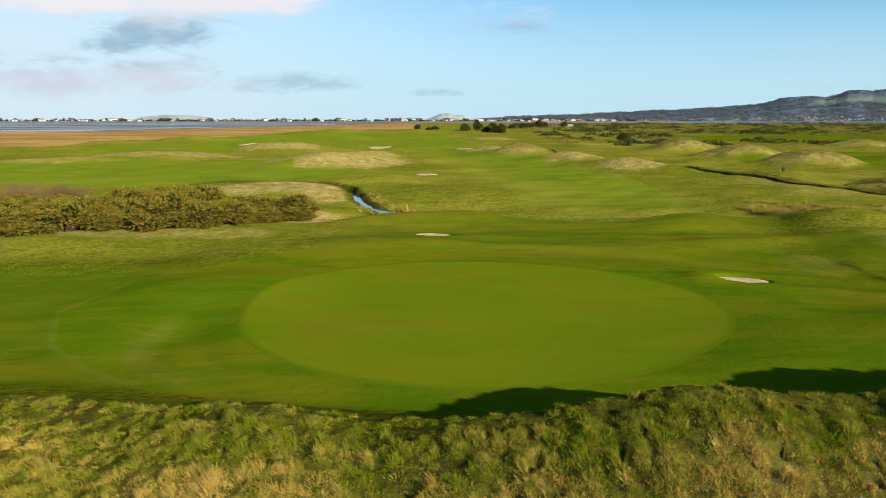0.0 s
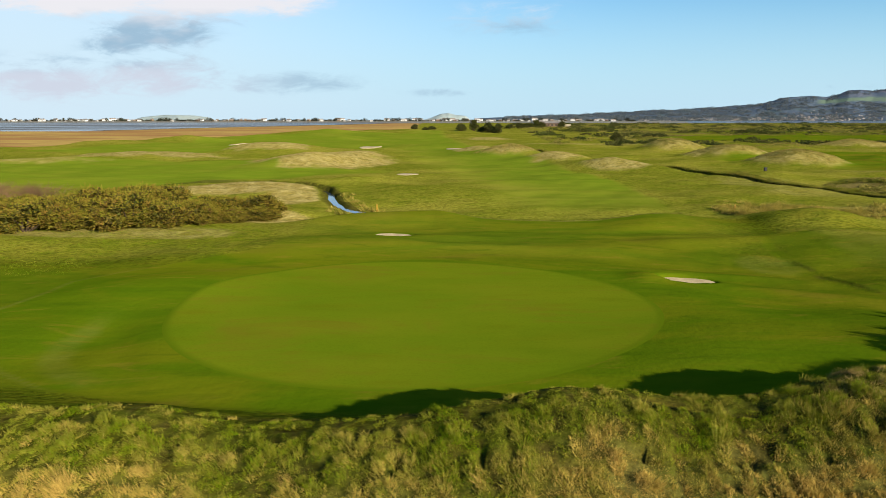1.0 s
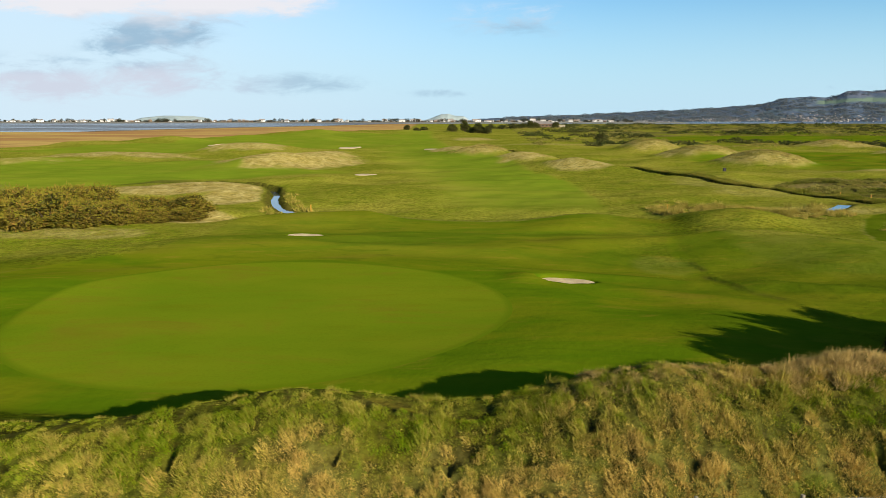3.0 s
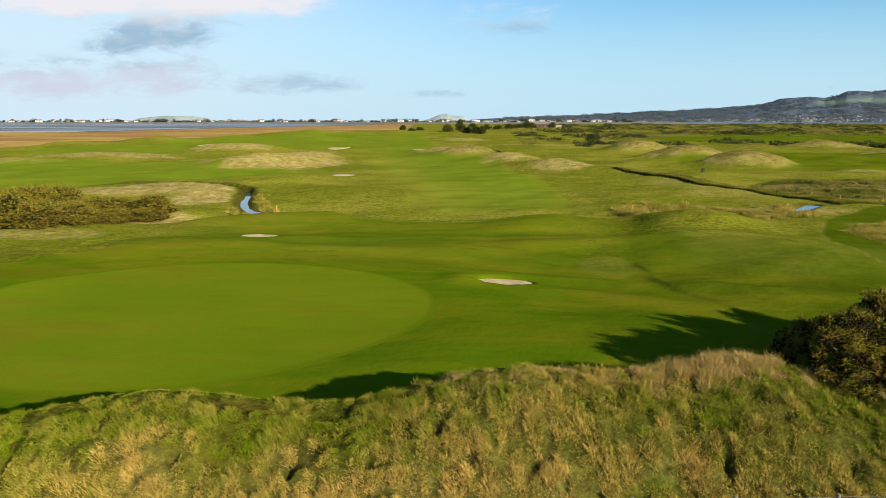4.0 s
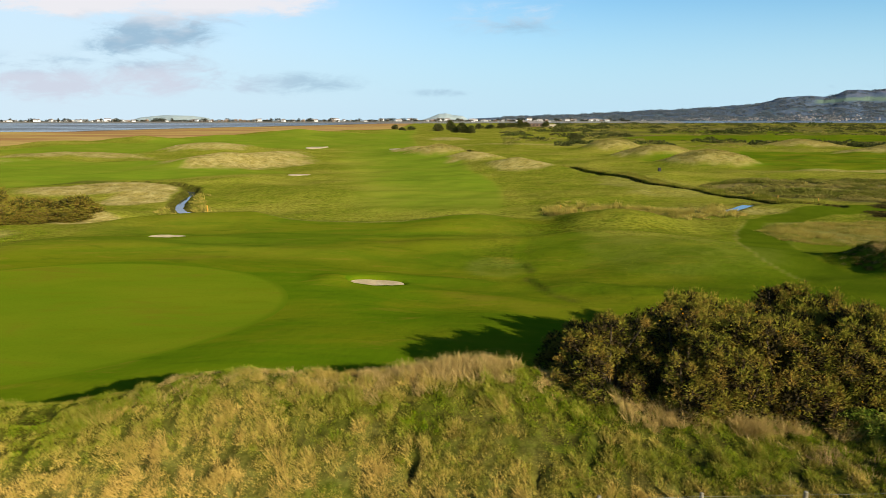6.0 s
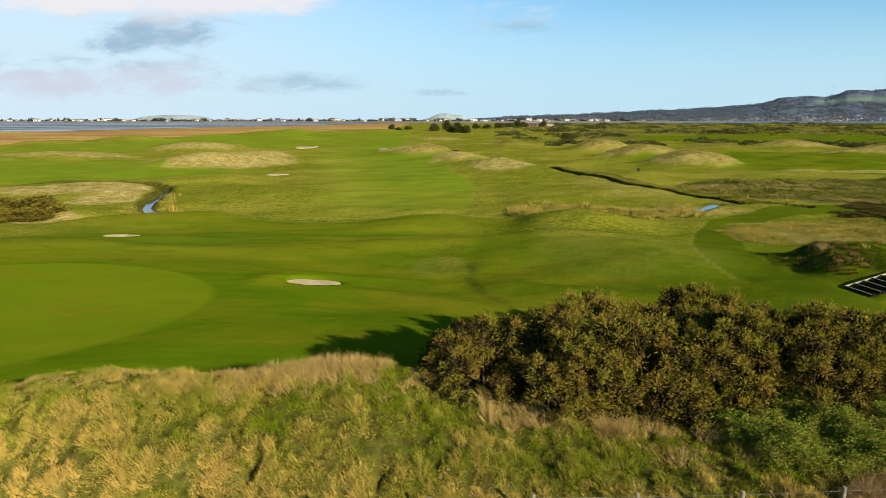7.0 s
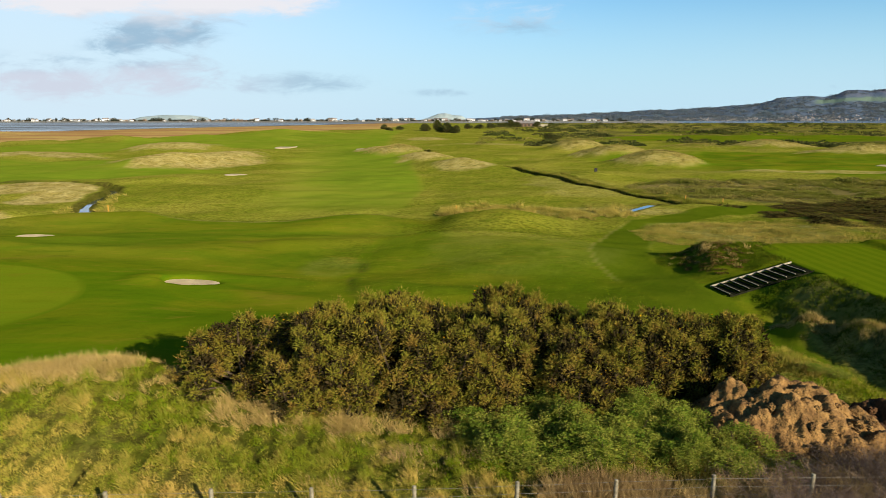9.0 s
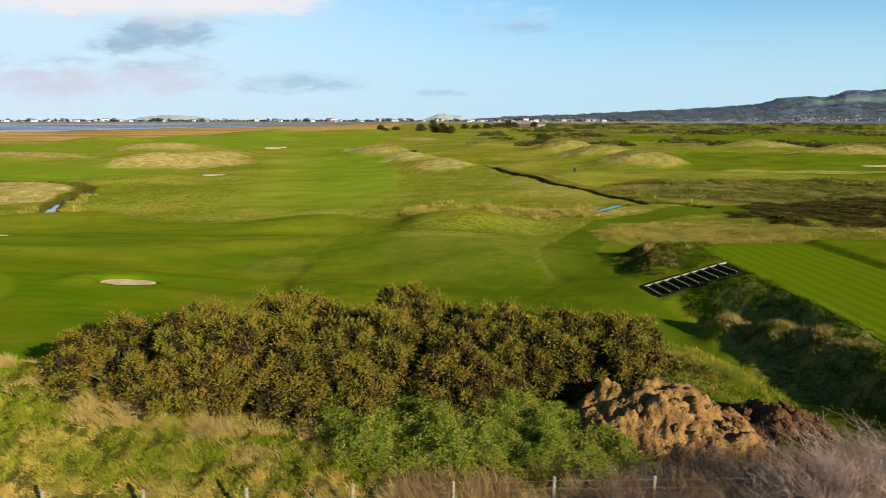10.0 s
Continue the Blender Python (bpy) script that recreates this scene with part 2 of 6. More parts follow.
def leaf_paint(a, c, old, reach=0.5, through=0.25, mottle=0.35, fleck=0.45):
    """Leaves or blades: two tones by island, an older tone by the attribute dry, patches in space."""
    def paint(g, b, p):
        isl = g.add("ShaderNodeNewGeometry").outputs["Random Per Island"]
        col = g.mix(isl, a, c)
        patch = g.ramp(g.noise(p, reach, 3.0), 0.38, 0.66)
        col = g.mix(g.math("MULTIPLY", patch, mottle), col, old)
        col = g.mix(g.attr("dry"), col, old)
        col = g.mix(g.math("MULTIPLY", g.math("POWER", isl, 1.5), fleck), col, (0.0067, 0.0062, 0.0014))
        g.put(b.inputs["Base Color"], col)
        b.inputs["Roughness"].default_value, b.inputs["Specular IOR Level"].default_value = 0.9, 0.0
        tr = g.add("ShaderNodeBsdfTranslucent")
        g.put(tr.inputs[0], col)
        mx = g.add("ShaderNodeMixShader")
        mx.inputs[0].default_value = through
        out = [n for n in g.t.nodes if n.bl_idname == "ShaderNodeOutputMaterial"][0]
        g.t.links.new(b.outputs[0], mx.inputs[1]), g.t.links.new(tr.outputs[0], mx.inputs[2])
        g.t.links.new(mx.outputs[0], out.inputs[0])
    return paint


def paint_sea(g, b, p):
    flats = g.ramp(g.noise(g.scaled(p, (0.0022, 0.012, 1)), 1.0, 4.0, 0.6, 0.4), 0.44, 0.54)
    g.put(b.inputs["Base Color"], g.mix(flats, (0.0402, 0.0525, 0.0621), (0.0434, 0.0370, 0.0310)))
    g.put(b.inputs["Roughness"], g.math("ADD", g.math("MULTIPLY", flats, 0.35), 0.22))
    b.inputs["Specular IOR Level"].default_value = 0.5
    g.put(b.inputs["Normal"], g.bump(g.noise(p, 0.6, 3.0), 0.25, 0.2))


def paint_stream(g, b, p):
    b.inputs["Base Color"].default_value = (0.02, 0.035, 0.06, 1)
    b.inputs["Roughness"].default_value, b.inputs["Specular IOR Level"].default_value = 0.06, 0.6
    g.put(b.inputs["Normal"], g.bump(g.noise(p, 3.0, 3.0), 0.08, 0.03))


def paint_hill(g, b, p):
    # wood and moor tones are shifted blue to paint in distance
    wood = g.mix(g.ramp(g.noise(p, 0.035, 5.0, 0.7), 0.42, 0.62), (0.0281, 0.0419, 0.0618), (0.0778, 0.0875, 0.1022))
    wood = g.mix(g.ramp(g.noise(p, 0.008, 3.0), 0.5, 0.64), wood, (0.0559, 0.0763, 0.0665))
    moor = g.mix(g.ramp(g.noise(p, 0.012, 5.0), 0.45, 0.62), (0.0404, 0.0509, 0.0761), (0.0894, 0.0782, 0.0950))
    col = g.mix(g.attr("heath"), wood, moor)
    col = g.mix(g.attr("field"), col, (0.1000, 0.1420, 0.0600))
    # aerial haze blended into the hillside's base colour
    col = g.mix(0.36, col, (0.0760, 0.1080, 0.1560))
    g.put(b.inputs["Base Color"], col)
    b.inputs["Roughness"].default_value = 1.0
    b.inputs["Specular IOR Level"].default_value = 0.0
    g.put(b.inputs["Normal"], g.bump(g.noise(p, 0.05, 5.0, 0.75), 0.8, 8.0))


M = {
    "ground": material("links turf", paint_ground),
    "green": material("putting turf", paint_green),
    "tee": material("striped tee turf", paint_tee),
    "sand": material("bunker sand", blend_paint((0.2700, 0.2050, 0.1080), (0.3500, 0.2720, 0.1520), 1.2, 0.95, (0.2500, 0.1850, 0.0950), 0.08)),
    "grass": material("rough grass", leaf_paint((0.0640, 0.1320, 0.0030), (0.1750, 0.1950, 0.0060), (0.4300, 0.2900, 0.0700), 0.55, 0.10, 0.18)),
    "lush": material("lush dark grass", leaf_paint((0.0280, 0.0620, 0.0024), (0.0640, 0.0980, 0.0040), (0.1000, 0.1020, 0.0080), 0.8, 0.15, 0.15)),
    "gorse": material("gorse needles", leaf_paint((0.0980, 0.1010, 0.0100), (0.1480, 0.1330, 0.0150), (0.1650, 0.1000, 0.0200), 0.7, 0.15, 0.25, 0.2)),
    "darkgorse": material("dark gorse spines", leaf_paint((0.0330, 0.0440, 0.0080), (0.0760, 0.0740, 0.0130), (0.1200, 0.0750, 0.0200), 0.3, 0.1)),
    # dead growth, coloured near black so gaps between tufts look shaded
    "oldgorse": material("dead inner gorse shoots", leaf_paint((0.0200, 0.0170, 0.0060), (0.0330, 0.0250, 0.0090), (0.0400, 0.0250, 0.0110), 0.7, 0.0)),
    "stalk": material("withered stalks", leaf_paint((0.1700, 0.1000, 0.0420), (0.3200, 0.2050, 0.0850), (0.4200, 0.2850, 0.1150), 0.8, 0.2)),
    "tussock": material("bleached tussock grass", leaf_paint((0.1700, 0.1400, 0.0270), (0.3300, 0.2300, 0.0700), (0.4400, 0.3050, 0.1050), 1.2, 0.2)),
    "heather": material("heath growth", leaf_paint((0.0760, 0.0980, 0.0080), (0.1750, 0.1700, 0.0170), (0.3600, 0.2750, 0.0600), 0.35, 0.2)),
    "heath": material("low heath and scrub", leaf_paint((0.0760, 0.0920, 0.0110), (0.1650, 0.1600, 0.0220), (0.3300, 0.2600, 0.0700), 0.25, 0.35, 0.3)),
    "blossom": material("gorse blossom", leaf_paint((0.3344, 0.1797, 0.0043), (0.2554, 0.1348, 0.0043), (0.1824, 0.0786, 0.0087), 2.0, 0.2)),
    "bramble": material("bramble leaves", leaf_paint((0.0500, 0.1080, 0.0080), (0.1600, 0.2100, 0.0180), (0.2500, 0.2300, 0.0380), 1.6, 0.25, 0.45)),
    "fartree": material("far tree leaves", leaf_paint((0.0300, 0.0440, 0.0110), (0.0600, 0.0700, 0.0160), (0.0900, 0.0780, 0.0240), 0.05, 0.3)),
    "shoretree": material("dark far shore leaves", leaf_paint((0.0200, 0.0290, 0.0220), (0.0380, 0.0460, 0.0300), (0.0500, 0.0480, 0.0340), 0.05, 0.05)),
    # crown colours paled and blued, so the distance haze is in the leaves
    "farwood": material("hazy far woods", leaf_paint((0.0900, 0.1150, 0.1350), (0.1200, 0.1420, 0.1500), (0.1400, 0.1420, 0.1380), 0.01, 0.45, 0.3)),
    "bark": material("bark", blend_paint((0.0368, 0.0232, 0.0108), (0.0635, 0.0449, 0.0227), 6.0, 0.9)),
    "twig": material("bare twigs", blend_paint((0.0600, 0.0390, 0.0280), (0.1500, 0.1010, 0.0710), 1.2, 0.85)),
    "paletwig": material("pale bare twigs", blend_paint((0.1500, 0.1020, 0.0750), (0.2900, 0.2050, 0.1500), 1.2, 0.85)),
    "redtwig": material("reddish bare twigs", blend_paint((0.0900, 0.0480, 0.0220), (0.1650, 0.0960, 0.0460), 1.0, 0.85)),
    "soil": material("spoil earth", blend_paint((0.1000, 0.0510, 0.0150), (0.1950, 0.1060, 0.0310), 3.0, 0.95, (0.0480, 0.0260, 0.0080), 0.9)),
    "darksoil": material("dark compost", blend_paint((0.0400, 0.0170, 0.0050), (0.0850, 0.0390, 0.0120), 4.0, 0.95, (0.0170, 0.0080, 0.0030), 0.9)),
    "post": material("weathered post wood", blend_paint((0.1204, 0.1001, 0.0630), (0.1926, 0.1668, 0.1146), 8.0, 0.85, (0.0803, 0.0630, 0.0401))),
    "sleeper": material("tarred sleeper", blend_paint((0.0060, 0.0064, 0.0036), (0.0130, 0.0135, 0.0070), 5.0, 1.0, gloss=0.0)),
    "board": material("pale riser board", blend_paint((0.1500, 0.1250, 0.0800), (0.2500, 0.2150, 0.1450), 7.0, 0.8)),
    "wire": material("galvanised wire", blend_paint((0.0800, 0.0780, 0.0630), (0.1440, 0.1404, 0.1190), 20.0, 0.6)),
    "marker": material("orange stake paint", blend_paint((0.3200, 0.1482, 0.0140), (0.3840, 0.2106, 0.0245), 8.0, 0.6)),
    "sea": material("tidal water", paint_sea),
    "stream": material("stream water", paint_stream),
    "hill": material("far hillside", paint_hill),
    # base colour paled to stand for haze over the far hill and islet
    "hazehill": material("pale upland pasture", blend_paint((0.17, 0.21, 0.21), (0.25, 0.29, 0.27), 0.01, 1.0)),
    "render": material("white house render", blend_paint((0.36, 0.35, 0.33), (0.54, 0.52, 0.50), 0.04, 0.8)),
    "townwall": material("weathered house render", blend_paint((0.10, 0.10, 0.105), (0.34, 0.32, 0.31), 0.05, 0.8)),
    "slate": material("slate roof", blend_paint((0.1040, 0.0975, 0.0910), (0.1920, 0.1560, 0.1330), 0.05, 0.8)),
    "brick": material("brown house wall", blend_paint((0.0870, 0.0525, 0.0310), (0.1204, 0.0834, 0.0501), 0.05, 0.85)),
    "dark": material("dark painted panel", blend_paint((0.0067, 0.0062, 0.0052), (0.0150, 0.0140, 0.0119), 3.0, 0.6)),
    "concrete": material("pale gravel path", blend_paint((0.1070, 0.0958, 0.0716), (0.1538, 0.1390, 0.1026), 2.0, 0.9)),
}


# ---- shape of the land ----
def hash2(ix, iy, seed):
    h = np.sin(ix * 127.1 + iy * 311.7 + seed * 74.7) * 43758.5453
    return h - np.floor(h)


def vnoise(x, y, seed=0):
    ix, iy = np.floor(x), np.floor(y)
    fx, fy = x - ix, y - iy
    fx, fy = fx * fx * (3 - 2 * fx), fy * fy * (3 - 2 * fy)
    a, b = hash2(ix, iy, seed), hash2(ix + 1, iy, seed)
    c, d = hash2(ix, iy + 1, seed), hash2(ix + 1, iy + 1, seed)
    return (a + (b - a) * fx) * (1 - fy) + (c + (d - c) * fx) * fy


def fbm(x, y, octaves=4, seed=0):
    total, amp, norm = 0.0, 1.0, 0.0
    for k in range(octaves):
        total = total + amp * vnoise(x * 2.03 ** k, y * 2.03 ** k, seed + k)
        norm, amp = norm + amp, amp * 0.5
    return total / norm


def step(v, lo, hi):
    t = np.clip((v - lo) / (hi - lo), 0, 1)
    return t * t * (3 - 2 * t)


def bump(x, y, cx, cy, rx, ry, h, turn=0.0, flat=1.0):
    c, s = math.cos(radians(turn)), math.sin(radians(turn))
    dx, dy = x - cx, y - cy
    a, b = (dx * c + dy * s) / rx, (dy * c - dx * s) / ry
    return h * np.exp(-((a * a + b * b) ** flat))


def line_dist(x, y, pts):
    best = np.full(np.shape(x), 1e9)
    for (ax, ay), (bx, by) in zip(pts, pts[1:]):
        ux, uy = bx - ax, by - ay
        t = np.clip(((x - ax) * ux + (y - ay) * uy) / (ux * ux + uy * uy), 0, 1)
        best = np.minimum(best, np.hypot(x - ax - t * ux, y - ay - t * uy))
    return best


STREAM = [(-44, 105), (-30, 104), (-20, 100.5), (-15.0, 97), (-13.0, 92), (-12.2, 87.5), (-10.9, 83), (-9.2, 78.5), (-7.4, 75.5), (-5.4, 73.4)]
DITCH = [(18, 250), (30, 190), (44, 150), (52, 131), (58.7, 111), (63.1, 102), (66.6, 88.5), (69.0, 80), (74.5, 75.5)]
BROOK = [(65.6, 80.3), (63.6, 78.1), (61.5, 76.1), (59.3, 74.0)]
CREST_X = (-60, -15, -9, -7.5, -5.5, -4, -2.2, -0.5, 1.5, 3.2, 4.5, 6, 7.7, 9.2, 10.6, 12, 13.5, 15, 16, 17, 18.3, 19.3, 20.5, 22, 23.5, 25, 26.7, 27.8, 29, 30, 31, 32, 33.5, 37, 42, 48, 60)
CREST_Y = (21, 19.5, 17.97, 17.58, 17.14, 16.96, 16.74, 16.53, 16.27, 16.28, 16.37, 16.47, 16.58, 16.72, 16.86, 17, 17.13, 17.26, 17.34, 17.43, 17.54, 17.64, 17.8, 18, 18.33, 18.65, 19.03, 19.21, 19.27, 19.2, 19, 18.8, 18.65, 19, 19, 19, 19)
CREST_Z = (0.6, 0.6, 0.9, 1.31, 1.58, 1.44, 1.19, 1.31, 1.59, 1.71, 1.99, 2.26, 2.55, 2.36, 2.1, 1.86, 1.86, 2.11, 2.36, 2.68, 2.86, 2.89, 2.71, 2.51, 2.38, 2.51, 2.64, 2.48, 2.06, 1.79, 1.66, 1.26, 1.18, 0.68, 0.48, 0.38, 0.28)
FOOT_Y = (9, 10.5, 10.83, 10.92, 11.02, 11.08, 11.15, 11.22, 11.28, 11.41, 11.53, 11.69, 11.87, 12.02, 12.16, 12.3, 12.51, 12.73, 12.87, 13.01, 13.2, 13.31, 13.35, 13.4, 13.43, 13.45, 13.49, 13.51, 13.54, 13.57, 13.62, 13.66, 13.71, 13.8, 13.8, 13.8, 13.8)
RIDGE_X, RIDGE_Y = (-16, -13, -6, 3, 10, 17, 24, 31, 36), (62, 63.5, 67, 69, 66, 65, 66, 68, 66)
WORN = [(33.6, 34), (31.9, 37.5), (31.1, 41.5), (31.3, 46.5), (32.3, 50), (34.3, 57.5), (36.2, 64)]
APRON_X, APRON_Y = (-6, -11.5, -15.5, -18.7, -21.6, -20.6, -16, -10), (20, 21.8, 24.3, 27.5, 32.5, 38.8, 43, 47)  # the fringe's outer edge
WALKWAY = [(53.6, 18), (53.8, 24), (53.6, 30), (53.0, 36), (52.2, 40.5), (51.6, 44.5), (52.0, 48), (53.7, 53), (56.8, 59.5), (60.4, 65), (64, 69), (70, 73), (80, 75)]
STEP_A, STEP_B, STEP_W = Vector((55.2, 36.55, 0.05)), Vector((60.7, 37.5, 1.42)), 1.9
MOUNDS = [  # x, y, reach x, reach y, height, turn
    (-25, 158, 10, 17, 2.5, -20), (-32, 142, 9, 8, 1.4, 15), (-17, 172, 7, 12, 1.1, 0), (-26, 147, 5, 6, 0.6, 0),
    (42, 137, 11.0, 6.0, 2.3, -35), (33, 157, 9.5, 7.5, 2.8, -40), (24, 184, 10, 9, 3.1, -30), (16, 206, 7, 10, 2.2, 0),
    (88, 147, 10.5, 7.5, 3.6, 0, 1.5), (86, 178, 11, 8, 3.2, 0, 1.5), (84, 216, 10.5, 9, 3.4, 0, 1.5), (160, 234, 13, 9, 2.6, 0), (170, 196, 14, 8, 2.8, 0), (128, 226, 12, 8, 1.6, 0),
    (-78, 172, 16, 15, 2.0, 30), (-55, 205, 14, 14, 2.2, 20), (-100, 150, 22, 11, 1.4, 10), (-62, 236, 12, 10, 1.5, 0),
    (-118, 290, 16, 14, 2.6, 0), (-96, 320, 18, 16, 2.6, 0), (-140, 262, 16, 10, 1.6, 0), (-60, 330, 22, 18, 2.6, 0), (-75, 420, 30, 30, 3.0, 0), (-20, 470, 30, 30, 2.4, 0),
    (44.0, 64.3, 6.2, 3.8, 1.55, -4), (51.5, 63.0, 4.0, 4.0, -0.35, 0), (34.8, 62.0, 3.5, 4.5, -0.3, 0), (41, 47.5, 9.5, 8.5, 0.2, 12, 2.0),
    (17, 72, 6, 5, -0.4, 0), (66, 118, 14, 9, 0.8, 0), (56, 92, 9, 8, 0.5, 0), (1.5, 92, 9, 7, 0.8, 0), (-14, 112, 14, 9, 0.8, 0),
    (58.2, 43.9, 2.9, 3.0, 1.25, 0), (57.0, 40.5, 1.7, 1.7, 0.5, 0), (56.9, 29.6, 1.1, 1.5, 0.95, -35), (58.1, 27.6, 1.1, 1.7, 1.35, -35), (59.2, 25.4, 1.1, 1.8, 1.3, -30), (59.9, 23.0, 1.1, 1.8, 1.0, -10), (53.4, 23.8, 1.8, 3.0, 0.85, 0), (53.4, 36.6, 4.5, 3.6, 0.40, 0), (-21, 90.5, 7.5, 5.0, 0.95, -15), (-5, 84, 12, 10, -0.3, 0), (2, 86, 8, 5, 0.5, 0), (-28, 96, 12, 4, 0.6, 5), (-12, 70, 6, 3, 0.5, 0),
    (17.8, 39.6, 1.3, 1.3, 0.3, 0), (-6, 50.5, 9, 4, 0.75, 8), (-14, 46, 9, 3, 0.45, 10), (22.8, 41.6, 5, 1.0, 0.22, -6), (-14, 37.5, 5.5, 3.5, 0.45, 0), (-13.5, 28.5, 2.2, 4.5, -0.35, 0), (-10.8, 26.0, 1.0, 3.4, -0.16, 30),
    (31, 45, 9, 6, -0.35, 0), (27, 37.0, 6, 1.1, 0.24, -22), (37, 38.5, 7, 1.4, 0.28, -14), (25, 52, 9, 1.7, 0.34, 8), (10, 49, 8, 1.5, 0.28, -6), (39, 55, 8, 1.6, 0.34, 10), (63.5, 71.5, 5, 3.6, -0.3, 30), (46, 50, 9, 7, 0.5, 0), (24, 25.5, 8, 4.5, 0.75, -12), (28.5, 30, 6, 4, 0.5, -20), (16, 23, 5, 2.5, 0.3, -10),
]


def base_land(x, y):
    z = -0.35 + (0.55 + 0.7 * step(y, 70, 110)) * (fbm(x / 26, y / 26, 3, 5) - 0.5) + (0.30 + 0.4 * step(y, 70, 110)) * (fbm(x / 9, y / 9, 2, 9) - 0.5) + 0.10 * (fbm(x / 2.6, y / 2.6, 2, 10) - 0.5) + 1.0 * (fbm(x / 17, y / 7.5, 3, 14) - 0.5) * step(y, 40, 50) + 0.45 * (fbm(x / 7, y / 4.5, 2, 17) - 0.5) * step(x, 17, 26)
    z = z + step(y, 95, 150) * step(x, 30, -10) * 1.3 * (fbm(x / 24, y / 15, 2, 26) - 0.5)
    z = z + step(y, 110, 260) * 1.5 * (fbm(x / 55, y / 70, 3, 21) - 0.42)
    g = np.hypot((x - 2.4) / 19, (y - 32.5) / 16)
    z = z * step(g, 0.75, 1.3) + (0.05 + 0.003 * (y - 32)) * (1 - step(g, 0.75, 1.3))
    for m in MOUNDS:
        z = z + bump(x, y, *m)
    # long low ridge that ends the mown ground
    ridge = np.interp(x, RIDGE_X, RIDGE_Y)
    span = step(x, -17, -9) * step(x, 40, 34)
    top = np.interp(x, (-16, -9, -3, 4, 8, 11.7, 20.4, 26, 29, 32.8, 38), (-0.5, 0.05, 0.25, 0.25, -0.3, -0.42, -0.42, 0.15, 0.15, -0.25, -0.7))
    z = z - 0.4 * span * step(y, ridge, ridge + 2.5) * step(y, ridge + 16, ridge + 4)
    w = span * step(y, ridge - 8, ridge - 0.4) * step(y, ridge + 2.6, ridge)
    z = z * (1 - w) + top * w
    off = x - np.interp(y, [p[1] for p in WORN], [p[0] for p in WORN]) + 1.2 * (fbm(x / 4, y / 4, 2, 16) - 0.5)
    z = z + 0.07 * step(off, -0.9, 0.9) * step(off, 13, 1) * step(y, 34, 39) * step(y, 64, 55)
    return z


def hummock(x, y):
    """Rounded tussocks about half a metre wide: one on, none between."""
    n = 0.6 * np.abs(2 * vnoise(x / 0.62, y / 0.62, 51) - 1) + 0.4 * np.abs(2 * vnoise(x / 0.36, y / 0.36, 52) - 1)
    return np.clip(1.25 * n + 0.1, 0, 1)


PITS = random.Random(23)
PITS = [(PITS.uniform(-14, 42), PITS.uniform(0.05, 0.62), PITS.uniform(0.09, 0.2), PITS.uniform(0.22, 0.42)) for k in range(44)]


def pits(x, y):
    """Small hollows where the bank's grass has broken away."""
    out = np.zeros(np.shape(x))
    for px, u, r, d in PITS:
        foot, crest = np.interp(px, CREST_X, FOOT_Y), np.interp(px, CREST_X, CREST_Y)
        out = np.maximum(out, d * np.exp(-(((x - px) / r) ** 2 + ((y - foot - u * (crest - foot)) / (1.5 * r)) ** 2) ** 2))
    return out


